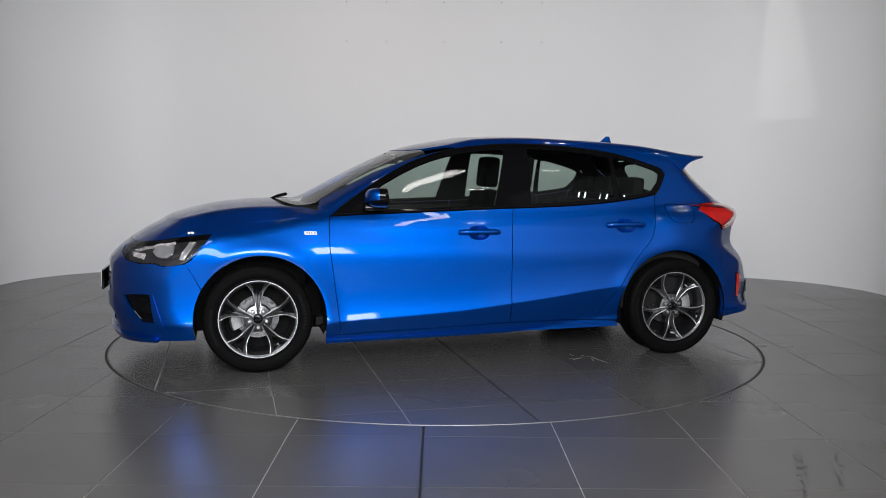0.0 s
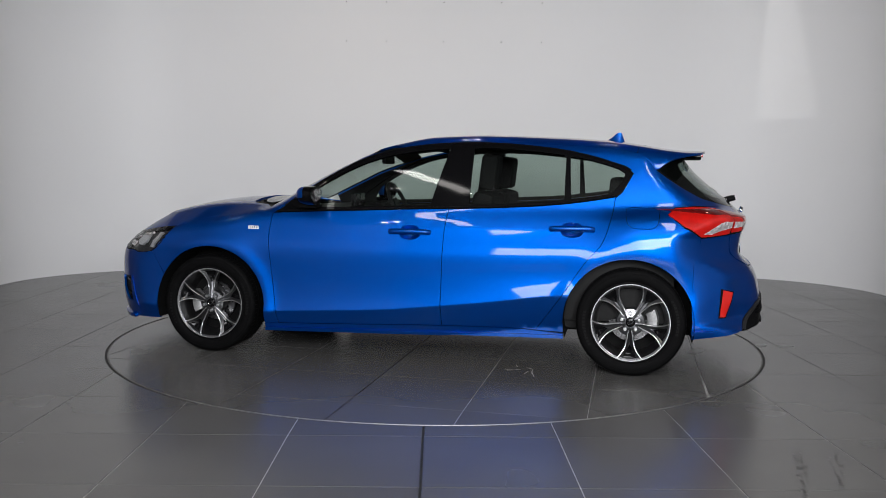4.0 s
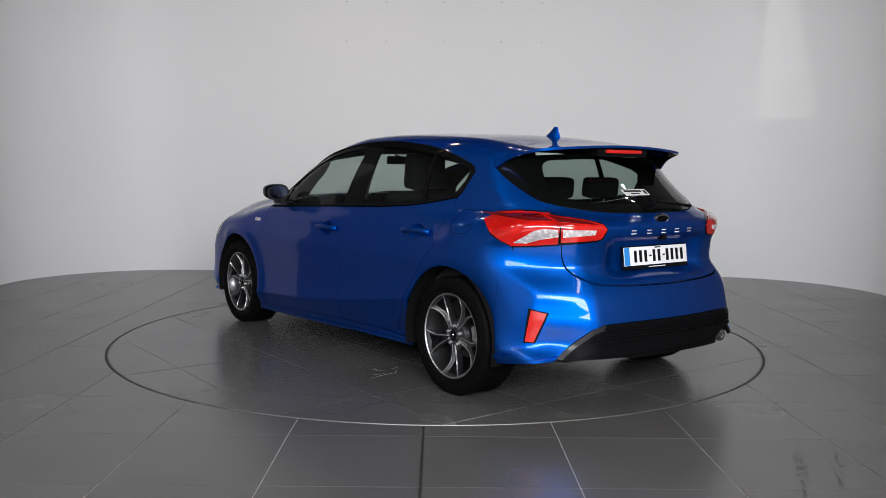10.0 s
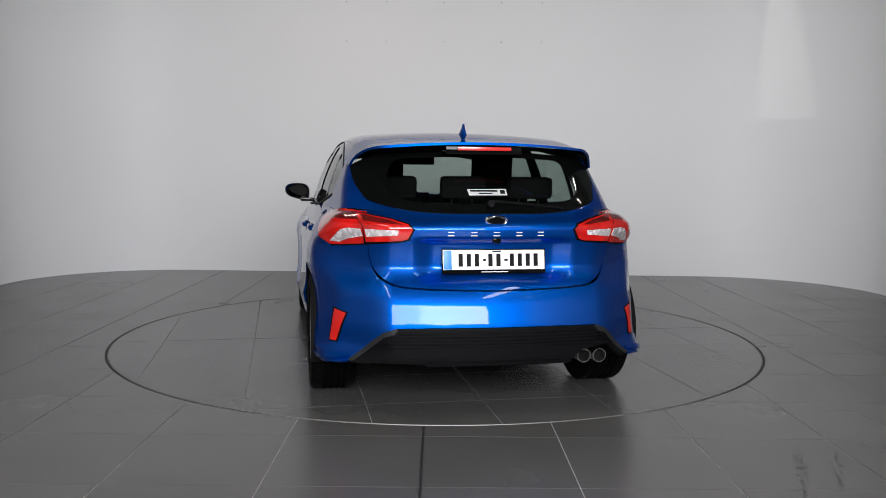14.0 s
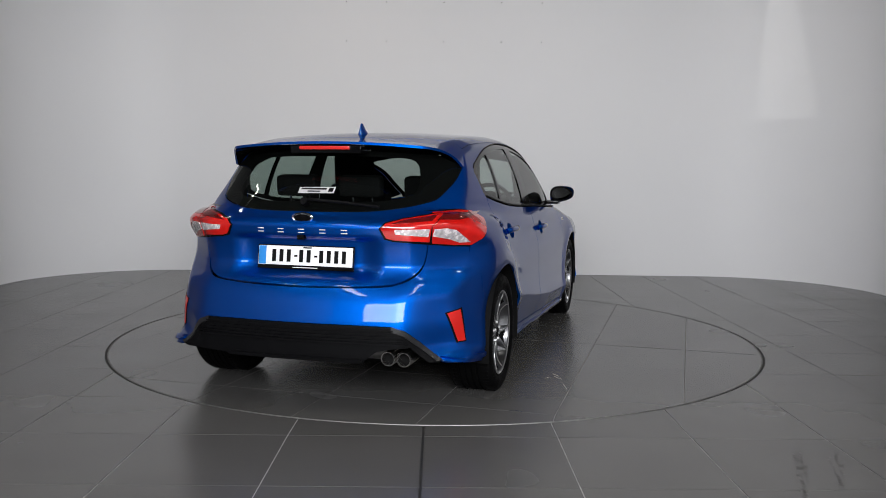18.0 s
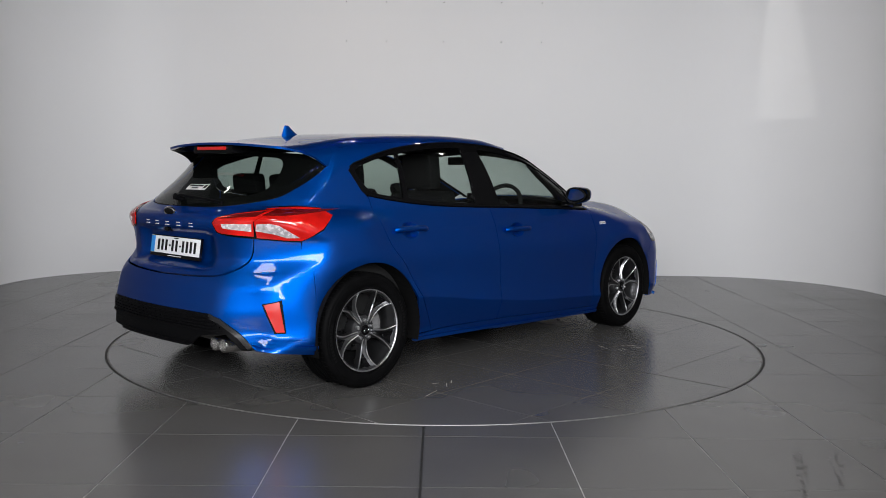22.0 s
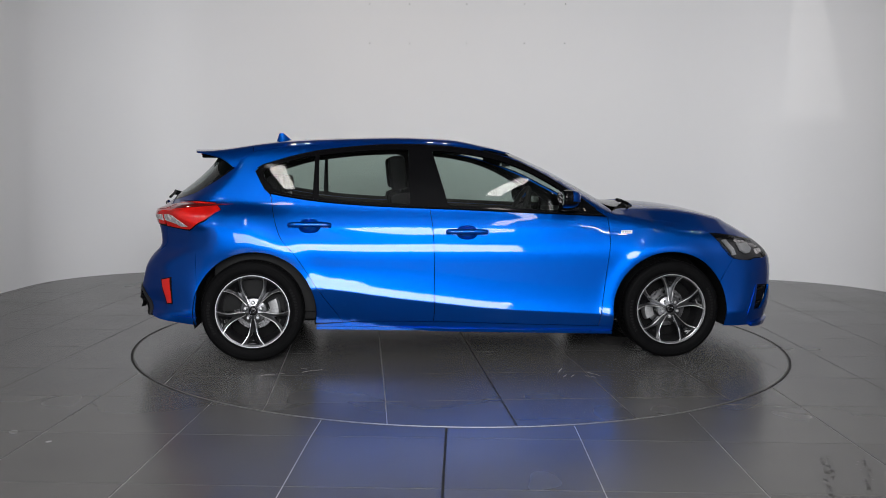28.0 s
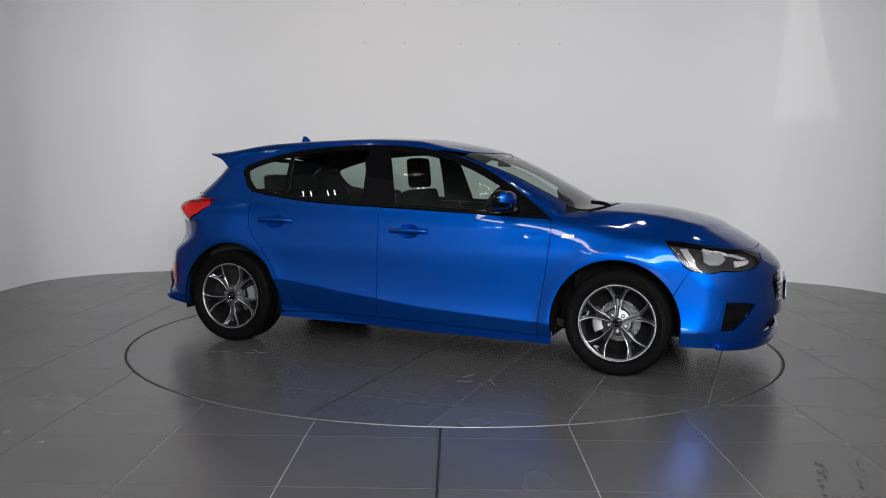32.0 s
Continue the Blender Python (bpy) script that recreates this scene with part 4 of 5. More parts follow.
    tip = plain + [(-q[0], q[1]) for q in notched[::-1][1:-1]]
    diff = skin("diffuser", "rear", [tip], M_BLACK, rb, "black plastic rear diffuser", step=0.03)[0]
    for k in range(4):
        z = 0.437 - 0.016 * k
        w = 0.5 + 0.017 * k
        strip = ruv((0.0, z + 0.005), (0.3, z + 0.005), (w, z + 0.002), (w, z - 0.006), (0.3, z - 0.004), (0.0, z - 0.004))
        skin("rib", "rear", [sym(strip)], M_BLACK, diff, lift=0.009, depth=0.012, step=0.04)
    # light on this sloped satin edge is put into its grey
    edge = ruv((0.49, 0.456), (0.552, 0.432), (0.616, 0.37), (0.712, 0.288), (0.69, 0.283), (0.606, 0.352), (0.545, 0.41), (0.49, 0.43))
    skin("diffuser_edge", "rear", [edge], M_SATIN, diff, "satin diffuser edge, grey with the light on its slope", mirror=True, lift=0.008, depth=0.014, step=0.03)
    edge = ruv((0.0, 0.379), (0.3, 0.379), (0.56, 0.372), (0.54, 0.362), (0.3, 0.37), (0.0, 0.37))
    skin("diffuser_rail", "rear", [sym(edge)], M_BLACK, diff, lift=0.012, depth=0.016, step=0.04)
    edge = ruv((0.0, 0.296), (0.345, 0.294), (0.365, 0.284), (0.345, 0.279), (0.0, 0.281))
    skin("diffuser_lip", "rear", [sym(edge)], M_BLACK, diff, lift=0.012, depth=0.016, step=0.04)
    gl = ruv((0.0, 0.99), (0.3, 0.994), (0.45, 1.010), (0.58, 1.042), (0.64, 1.073), step=0.02)
    hlu = [tuple(q) for q in unlay("rear", lay("side", np.array(spline(hatch[2:]))))]
    gate_side = hlu[-1:] + ruv((0.66, 0.985), (0.635, 0.93), (0.62, 0.86))
    gate = skin("tailgate", "rear", [sym(gl + gate_side + [(q[0] * 0.993, q[1] + 0.008) for q in cr[::-1]])], M_PAINT, car, lining=M_DARK)[0]
    topg = ruv((0.55, 1.285), (0.3, 1.3), (0.0, 1.305))
    half = [(q[0], q[1] + 0.005) for q in gl] + hlu[::-1][1:] + topg
    for ob in skin("rear_screen", "rear", [sym(half)], M_GLASS_REAR, gate, "dark tinted rear window glass", lift=-0.001, depth=0, step=0.04):
        ob.visible_shadow = False
    inner = ruv((0.0, 1.04), (0.3, 1.045), (0.45, 1.065), (0.5, 1.1), (0.49, 1.18), (0.45, 1.25), (0.3, 1.27), (0.0, 1.275), step=0.03)
    skin("screen_band", "rear", [sym(half), sym(inner)], M_INK, gate, "black printed edge of the rear window", lift=-0.004, depth=0, step=0.04)
    # tail lamps: red on the body, red and clear on the gate
    seam = [(0.655, 0.99), (0.637, 0.93), (0.622, 0.853)]
    outer = suv("rear", *TAIL_SIDE) + ruv((0.72, 0.835), (0.628, 0.846)) + ruv(*seam[::-1])[1:]
    lamps = skin("tail_lamp", "rear", [outer], M_RED, car, "red tail lamp with a clear indicator lens", mirror=True, lift=0.007, step=0.012)
    for lamp, sg in zip(lamps, (1, -1)):
        clear = [(sg * q[0], q[1]) for q in ruv((0.645, 0.918), (0.70, 0.922), (0.735, 0.913), (0.76, 0.885), (0.782, 0.85), (0.735, 0.848), (0.70, 0.868), (0.633, 0.884))]
        skin("indicator_lens", "rear", [clear], M_CLEARLENS, lamp, "clear ribbed indicator lens", lift=0.0095, depth=0.003, step=0.01)
        dark = [(sg * q[0], q[1]) for q in ruv((0.76, 0.985), (0.66, 0.985), (0.65, 0.955), (0.74, 0.955))]
        skin("smoked_band", "rear", [dark], M_REDDARK, lamp, lift=0.0085, depth=0.002, step=0.01)
    g_out = ruv(*[(y - 0.004, z) for y, z in seam]) + ruv((0.46, 0.864), (0.43, 0.872), (0.405, 0.918), (0.425, 0.938), (0.5, 0.96))
    lamps = skin("gate_lamp", "rear", [g_out], M_RED, gate, "red inner tail lamp with a white reversing strip", mirror=True, lift=0.007, step=0.012)
    for lamp, sg in zip(lamps, (1, -1)):
        clear = [(sg * q[0], q[1]) for q in ruv((0.625, 0.918), (0.47, 0.914), (0.475, 0.893), (0.615, 0.88))]
        skin("reversing_lens", "rear", [clear], M_CLEARLENS, lamp, "clear reversing lens", lift=0.0095, depth=0.003, step=0.01)
        dark = [(sg * q[0], q[1]) for q in ruv((0.64, 0.978), (0.52, 0.957), (0.45, 0.936), (0.63, 0.95))]
        skin("smoked_band", "rear", [dark], M_REDDARK, lamp, lift=0.0085, depth=0.002, step=0.01)
    bez = suv("rear", (-1.84, 1.0), (-1.70, 1.008), (-1.588, 0.998), (-1.545, 0.957), (-1.64, 0.882), (-1.74, 0.822)) + ruv((0.72, 0.826), (0.625, 0.838), (0.46, 0.855), (0.42, 0.865), (0.395, 0.918), (0.42, 0.946), (0.5, 0.968), (0.655, 1.0))
    skin("lamp_bezel", "rear", [bez], M_GLOSSBLACK, car, "gloss black tail lamp surround", mirror=True, lift=0.0025, depth=0.004, step=0.012)
    # spoiler over the rear window
    sp_side = lay("side", np.array(spline([(-1.362, 1.317), (-1.42, 1.286), (-1.47, 1.224)])), cabin)
    se = [(q[0], q[1]) for q in sp_side]
    low_edge = lay("side", np.array([(-1.49, 1.226), (-1.57, 1.25), (-1.655, 1.284), (-1.725, 1.305)]), cabin)
    sp = spline([(-1.437, 0), (-1.405, 0.4), (se[0][0], se[0][1] - G)])[:-1] + se + spline([*[(q[0], q[1] * k) for q, k in zip(low_edge, (1.0, 0.972, 0.945, 0.9))], (-1.765, 0.40), (-1.785, 0.22), (-1.79, 0)])
    spoiler = skin("spoiler", "top", [sym_top(sp)], M_PAINT, gate, "blue roof spoiler", field=cabin, depth=0.013, lining=M_GLOSSBLACK)[0]
    bl = box_bm(-1.784, -1.76, -0.14, 0.14, 1.305, 1.324, 0.004)
    for v in bl.verts:
        v.co.x += 0.25 * v.co.y ** 2 - AX
        v.co.y -= AY
    part("brake_lamp", bl, M_REDGLOW, spoiler, "thin red high-level brake lamp")
    sup = box_bm(-1.765, -1.60, -0.2, 0.2, 1.285, 1.33, 0.012)
    for v in sup.verts:
        v.co.x -= AX
        v.co.y -= AY
    part("brake_lamp_housing", sup, M_GLOSSBLACK, spoiler)
    # head lamps: recessed dark bowl, bright reflectors, clear lens
    hl = lamp_outline(0.0)
    lamps = skin("head_lamp", "front", [hl], M_HOUSING, car, "clear head lamp with bright reflectors", mirror=True, depth=0.01, lift=-0.035)
    for lamp, sg in zip(lamps, (1, -1)):
        for nm, pts, m in (("reflector", ((1.825, 0.765), (1.93, 0.752), (1.95, 0.725), (1.925, 0.698), (1.865, 0.69), (1.835, 0.715)), M_REFLECTOR),
                           ("running_light", ((1.70, 0.785), (1.738, 0.787), (1.795, 0.682), (1.765, 0.675), (1.735, 0.73)), M_REFLECTOR),
                           ("running_light", ((2.0, 0.716), (2.075, 0.71), (2.065, 0.688), (2.01, 0.682)), M_CLEARLENS),
                           ("trim_line", ((1.82, 0.785), (1.98, 0.752), (2.06, 0.725), (2.06, 0.719), (1.98, 0.745), (1.82, 0.777)), M_CLEARLENS)):
            skin(nm, "front", [[(sg * q[0], q[1]) for q in suv("front", *pts)]], m, lamp, lift=-0.016, depth=0.012, step=0.015, relief=lambda Q: 0.006 * np.sin(Q[:, 0] * 60) * np.sin(Q[:, 2] * 60))
        for ob in skin("lens", "front", [[(sg * q[0], q[1]) for q in hl]], M_LENS, lamp, lift=0.001, depth=0):
            ob.visible_shadow = False
    hb = lamp_outline(0.008)
    skin("lamp_bezel", "front", [hb, hl], M_GLOSSBLACK, car, mirror=True, lift=0.0, depth=0.036, step=0.03)
    return car, gate, rb, fb


def flat_plate(parent, y, z, x, tilt, w=0.523, h=0.122, facing=-1):
    """A number plate whose characters are plain bars."""
    holder = new("number_plate")
    holder.parent = parent
    tagged(holder, "white number plate in a black frame")
    holder.location = (x - AX, y - AY, z)
    holder.rotation_euler = (0, radians(tilt), 0 if facing < 0 else math.pi)
    part("plate_frame", box_bm(0.0, 0.014, -w / 2, w / 2, -h / 2, h / 2, 0.004), M_GLOSSBLACK, holder)
    part("plate", box_bm(-0.003, 0.004, -w / 2 + 0.006, w / 2 - 0.006, -h / 2 + 0.02, h / 2 - 0.006, 0.002), M_WHITE, holder)
    part("plate_band", box_bm(-0.0042, 0.001, w / 2 - 0.048, w / 2 - 0.008, -h / 2 + 0.022, h / 2 - 0.008, 0.001), M_PLATEBLUE, holder)
    yy = w / 2 - 0.082
    for k in range(11):
        wide, tall = (0.017, 0.009) if k in (3, 6) else (0.021, 0.062)
        part("plate_bar", box_bm(-0.0045, 0.0, yy - wide, yy, 0.006 - tall / 2, 0.006 + tall / 2), M_INK, holder, smooth=False)
        yy -= (0.017 if k in (3, 6) else 0.03) + 0.0105
    part("plate_bar", box_bm(-0.0045, 0.0, -0.035, 0.01, h / 2 - 0.016, h / 2 - 0.0095), M_INK, holder, smooth=False)
    part("frame_bar", box_bm(-0.0018, 0.0, -0.07, 0.065, -h / 2 + 0.007, -h / 2 + 0.0115), M_FIT, holder, smooth=False)


def build_trim(car, gate, rb, fb):
    flat_plate(gate, 0, 0.7616, -2.012, 8.0)
    flat_plate(fb, 0, 0.50, 2.285, 0, facing=1)
    # badge and letters as plain chrome shapes
    bd = lathe_bm([(0.0001, -0.008), (0.6, -0.008), (0.8, -0.006), (0.9, -0.009), (1.0, -0.005), (1.0, 0.004)], 32)
    for v in bd.verts:
        v.co = (v.co.y, v.co.x * 0.058, v.co.z * 0.026)
    ob = place(part("badge", bd, M_CHROME, gate, "oval chrome badge"), -2.038, 0, 0.9637)
    ob.rotation_euler = (0, radians(-14), 0)
    face = lathe_bm([(0.0001, -0.0095), (0.78, -0.009), (0.8, -0.004)], 32)
    for v in face.verts:
        v.co = (v.co.y, v.co.x * 0.056, v.co.z * 0.024)
    ob = place(part("badge_face", face, M_GLOSSBLACK, gate), -2.038, 0, 0.9637)
    ob.rotation_euler = (0, radians(-14), 0)
    for k in range(5):
        y = 0.224 - 0.112 * k
        for dz, hh in ((0.008, 0.0045), (-0.008, 0.0045)):
            b = box_bm(-0.004, 0.006, -0.016, 0.016, dz - hh / 2, dz + hh / 2, 0.001, 1)
            q = ruv((y, 0.898))[0]
            px = lay("rear", np.array([q]))[0][0]
            place(part("letter_bar", b, M_SILVER, gate), px - 0.001, y, 0.898 + dz * 0)
    # camera lens under the ledge
    place(part("reversing_camera", box_bm(-0.02, 0.02, -0.02, 0.02, -0.012, 0.012, 0.006), M_GLOSSBLACK, gate), -2.045, 0, 0.866)
    # exhaust
    for y in (-0.458, -0.539):
        t = lathe_bm([(0.027, 0.12), (0.029, 0.004), (0.0315, -0.003), (0.0345, -0.003), (0.037, 0.003), (0.037, 0.15)], 28)
        for v in t.verts:
            v.co = (v.co.y, v.co.x, v.co.z)
        bmesh.ops.recalc_face_normals(t, faces=t.faces)
        place(part("exhaust_tip", t, M_EXHAUST, car, "round chrome exhaust tip"), -2.058, y, 0.288)
        # flat black disc put in for the shade inside the pipe
        t = lathe_bm([(0.0001, 0.05), (0.0285, 0.05)], 20)
        for v in t.verts:
            v.co = (v.co.y, v.co.x, v.co.z)
        place(part("bore_shade", t, M_DARK, car), -2.058, y, 0.288)
    sil = tube_bm([(-1.88, 0.33, 0.285), (-1.88, -0.4, 0.285)], 0.05, 14, flat=0.8)
    for v in sil.verts:
        v.co.x -= AX
        v.co.y -= AY
    part("silencer", sil, M_STEEL, car, "dull steel exhaust silencer")
    # roof fin
    fin = bmesh.new()
    rows = []
    for k in range(8):
        f = k / 7
        row = []
        for x0, x1, w in ((-1.28, -1.08, 1), ):
            z = 1.385 + 0.083 * f
            xa, xb = -1.285 + 0.03 * f, -1.07 - 0.155 * f ** 0.55
            wd = 0.031 * (1 - f) ** 1.6 + 0.005
            n = 14
            for i in range(n):
                t = 2 * math.pi * i / n
                cx, hx = (xa + xb) / 2, (xb - xa) / 2
                row.append(fin.verts.new((cx + hx * math.cos(t) - AX, wd * math.sin(t) - AY, z)))
        rows.append(row)
    for a, b in zip(rows, rows[1:]):
        for i in range(len(a)):
            fin.faces.new((a[i], a[(i + 1) % len(a)], b[(i + 1) % len(a)], b[i]))
    fin.faces.new(rows[-1])
    part("aerial_fin", fin, M_PAINT, car, "blue shark-fin roof aerial")
    # rear wiper
    w = tube_bm(spline([car_pt(-1.975, 0.02, 1.035), car_pt(-1.985, 0.0, 1.05), car_pt(-1.97, -0.1, 1.045), car_pt(-1.945, -0.37, 1.02)], 0.03), 0.008, 8)
    part("rear_wiper", w, M_BLACK, gate, "black rear wiper arm")
    part("wiper_pivot", tube_bm([car_pt(-1.95, 0.015, 1.03), car_pt(-2.0, 0.015, 1.045)], 0.018, 12), M_BLACK, gate)
    # sticker on the rear window
    st = ruv((0.105, 1.108), (-0.095, 1.112), (-0.097, 1.08), (0.1, 1.078))
    skin("window_sticker", "rear", [st], M_FIT, gate, "pale dealer sticker with dark bars", lift=0.0015, depth=0, step=0.05)
    for y0, y1, z0, z1 in ((0.092, -0.05, 1.105, 1.096), (0.05, -0.02, 1.091, 1.085), (-0.062, -0.088, 1.106, 1.086)):
        skin("sticker_bar", "rear", [ruv((y0, z0), (y1, z0), (y1, z1), (y0, z1))], M_INK, gate, lift=0.0025, depth=0, step=0.05)
    # front wipers
    for y0, y1 in ((0.42, -0.25), (-0.15, -0.6)):
        pts = [car_pt(1.19 - 0.2 * y * y, y, 0.99 - 0.05 * y * y) for y in np.linspace(y0, y1, 8)]
        part("front_wiper", tube_bm(pts, 0.009, 8), M_BLACK, car, "black windscreen wiper")
    part("wiper_arm", tube_bm([car_pt(1.22, -0.3, 0.985), car_pt(1.16, -0.32, 1.01), car_pt(1.10, -0.42, 1.02)], 0.012, 8), M_BLACK, car)
    # door mirrors
    for sg in (1, -1):
        mir = new("door_mirror")
        mir.parent = car
        tagged(mir, "blue-capped door mirror on a black base")
        for nm, m, zlo, zhi, back, front in (("mirror_cap", M_PAINT, -0.3, 1.0, 0.12, None), ("mirror_shell", M_GLOSSBLACK, -0.3, 1.0, -0.3, 0.12), ("mirror_base", M_GLOSSBLACK, -1.0, -0.3, -0.3, None)):
            bm = bmesh.new()
            bmesh.ops.create_uvsphere(bm, u_segments=32, v_segments=20, radius=1)
            bmesh.ops.bisect_plane(bm, geom=bm.verts[:] + bm.edges[:] + bm.faces[:], plane_co=(0, 0, zhi if nm == "mirror_base" else zlo), plane_no=(0, 0, -1 if nm == "mirror_base" else 1), clear_inner=True)
            bmesh.ops.bisect_plane(bm, geom=bm.verts[:] + bm.edges[:] + bm.faces[:], plane_co=(back, 0, 0), plane_no=(1, 0, 0), clear_inner=True)
            if front is not None:
                bmesh.ops.bisect_plane(bm, geom=bm.verts[:] + bm.edges[:] + bm.faces[:], plane_co=(front, 0, 0), plane_no=(-1, 0, 0), clear_inner=True)
            for v in bm.verts:
                u = Vector([math.copysign(abs(c) ** 0.72, c) for c in v.co])
                k = 1 - 0.12 * u.y
                v.co = (0.635 + 0.085 * u.x * k - AX, sg * (0.902 + 0.092 * u.y - 0.01 * u.x) - AY, 1.036 + 0.06 * u.z * (1 - 0.18 * u.y) + 0.01 * u.y)
            if sg < 0:
                bmesh.ops.reverse_faces(bm, faces=bm.faces)
            part(nm, bm, m, mir)
        gl = lathe_bm([(0.0001, 0), (0.9, 0.0), (0.92, 0.04)], 28)
        for v in gl.verts:
            u = v.co.copy()
            v.co = (0.602 - 0.05 * u.y + 0.016 * u.x - 0.018 * u.z - AX, sg * (0.902 + 0.078 * u.x) - AY, 1.036 + 0.05 * u.z * (1 - 0.18 * u.x))
        part("mirror_glass", gl, M_MIRROR, mir, "mirror glass")
        rim = lathe_bm([(0.9, 0.1), (1.1, 0.1), (1.1, -0.3), (0.92, -0.2)], 28)
        for v in rim.verts:
            u = v.co.copy()
            v.co = (0.602 - 0.05 * u.y - AX, sg * (0.902 + 0.078 * u.x) - AY, 1.036 + 0.051 * u.z * (1 - 0.18 * u.x))
        bmesh.ops.recalc_face_normals(rim, faces=rim.faces)
        part("mirror_rim", rim, M_GLOSSBLACK, mir)
        ft = box_bm(0.60, 0.72, 0.775, 0.88, 0.957, 0.985, 0.01)
        for v in ft.verts:
            v.co = (v.co.x - AX, sg * v.co.y - AY, v.co.z)
        part("mirror_foot", ft, M_GLOSSBLACK, mir)
    # underside and wheel housings
    for x0, x1, w in ((-1.86, -1.72, 0.5), (-0.97, 0.97, 0.8), (1.72, 2.05, 0.6), (-1.72, -0.97, 0.55), (0.97, 1.72, 0.55)):
        ub = box_bm(x0 - AX, x1 - AX, -w - AY, w - AY, 0.225, 0.26, 0.01)
        part("underbody", ub, M_DARK, car)
    for xa in (-1.335, 1.335):
        for sg in (1, -1):
            bm = bmesh.new()
            arc = arc_pts(xa, 0.315, 0.3805, -15, 195, 30)
            prev = None
            for x, z in arc:
                row = [bm.verts.new((x - AX, sg * y - AY, z)) for y in (0.882, 0.6)]
                if prev:
                    bm.faces.new((prev[0], row[0], row[1], prev[1]))
                prev = row
            inner = [bm.verts.new((x - AX, sg * 0.6 - AY, z)) for x, z in arc]
            bm.faces.new(inner)
            part("wheel_housing", bm, M_DARK, car, smooth=False)


def build_wheel(parent, x, side, phase):
    w = new("wheel")
    w.parent = parent
    w.location = (x - AX, side * 0.857 - AY, 0.32)
    w.rotation_euler = (0, 0, 0 if side > 0 else math.pi)
    tagged(w, "grey alloy wheel with five split spokes and a black tyre")
    prof = [(0.222, 0.0), (0.228, 0.009), (0.236, 0.014), (0.243, 0.012), (0.25, 0.017), (0.265, 0.021), (0.28, 0.021), (0.29, 0.02), (0.292, 0.018), (0.297, 0.0185), (0.309, 0.013), (0.317, 0.002), (0.3205, -0.014)]
    for k in range(5):
        y = -0.04 - 0.033 * k
        prof += [(0.32, y + 0.012), (0.32, y - 0.012), (0.313, y - 0.0135), (0.313, y - 0.0195)]
    prof += [(0.319, -0.196), (0.31, -0.21), (0.28, -0.222), (0.225, -0.205)]
    part("tyre", lathe_bm(prof, 72), M_RUBBER, w, "black rubber tyre with raised sidewall")
    # cross grooves at the tread's edges
    for y0, y1 in ((-0.002, -0.036), (-0.17, -0.2)):
        bm = bmesh.new()
        for k in range(72):
            a = 2 * math.pi * k / 72
            cut = box_bm(-0.0022, 0.0022, y1, y0, 0.3165, 0.3212)
            cut.transform(Matrix.Rotation(-a, 4, "Y"))
            join_bm(bm, cut)
        tagged(part("tread_grooves", bm, M_INK, w, smooth=False), kind="stuff")
    # sidewall writing as a short arc of bars
    for base in (60, 240):
        for k in range(11):
            a = radians(base + 4.2 * k)
            b = box_bm(-0.006, 0.006, 0.0195, 0.0222, -0.008, 0.008)
            b.transform(Matrix.Rotation(-a, 4, "Y") @ Matrix.Translation((0, 0, 0.272)))
            part("sidewall_bar", b, M_RUBBER2, w, smooth=False)
    rim = lathe_bm([(0.221, 0.006), (0.216, 0.004), (0.213, -0.012), (0.206, -0.03), (0.2, -0.05), (0.196, -0.19)], 72)
    part("rim", rim, M_RIMDARK, w, "dark grey alloy rim")
    lip = lathe_bm([(0.228, -0.002), (0.2345, 0.006), (0.232, 0.0105), (0.226, 0.0105), (0.222, 0.006)], 72)
    part("rim_lip", lip, M_RIMBRIGHT, w, "bright machined rim lip")
    disc = lathe_bm([(0.075, -0.085), (0.078, -0.098), (0.127, -0.1), (0.127, -0.122), (0.06, -0.122)], 48)
    part("brake_disc", disc, M_DISC, w, "bright steel brake disc")
    bell = lathe_bm([(0.0001, -0.07), (0.07, -0.072), (0.076, -0.098)], 32)
    part("disc_bell", bell, M_DARK, w)
    shield = lathe_bm([(0.02, -0.15), (0.196, -0.15)], 40)
    part("dust_shield", shield, M_DARK, w)
    cal = bmesh.new()
    rows = []
    for k in range(9):
        a = radians((-28 + 7 * k) + (0 if x > 0 else 180))
        rows.append([cal.verts.new((r * math.cos(a), y, r * math.sin(a))) for r, y in ((0.10, -0.062), (0.125, -0.052), (0.155, -0.056), (0.166, -0.08), (0.16, -0.13), (0.1, -0.09))])
    for a, b in zip(rows, rows[1:]):
        for i in range(6):
            cal.faces.new((a[i], a[(i + 1) % 6], b[(i + 1) % 6], b[i]))
    cal.faces.new(rows[0])
    cal.faces.new(rows[-1])
    bmesh.ops.recalc_face_normals(cal, faces=cal.faces)
    part("brake_caliper", cal, M_CALIPER, w, "dull silver brake caliper")
    hub = lathe_bm([(0.0001, -0.012), (0.03, -0.013), (0.033, -0.02), (0.05, -0.024), (0.078, -0.032), (0.086, -0.05), (0.086, -0.075)], 40)
    part("hub", hub, M_RIMDARK, w)
    part("hub_cap", lathe_bm([(0.0001, -0.004), (0.02, -0.0045), (0.027, -0.008), (0.029, -0.016)], 28), M_GLOSSBLACK, w, "dark centre cap")
    ov = lathe_bm([(0.014, -0.0025), (0.0165, -0.001), (0.019, -0.0035)], 24)
    for v in ov.verts:
        v.co.z *= 0.55
    ov.transform(Matrix.Rotation(radians(25), 4, "Y"))
    part("cap_oval", ov, M_CHROME, w)
    arm = spline([(0.03, 7.5), (0.07, 10.5), (0.105, 9.6), (0.14, 10.2), (0.175, 12.8), (0.205, 16.2), (0.226, 19.0)], 0.5)
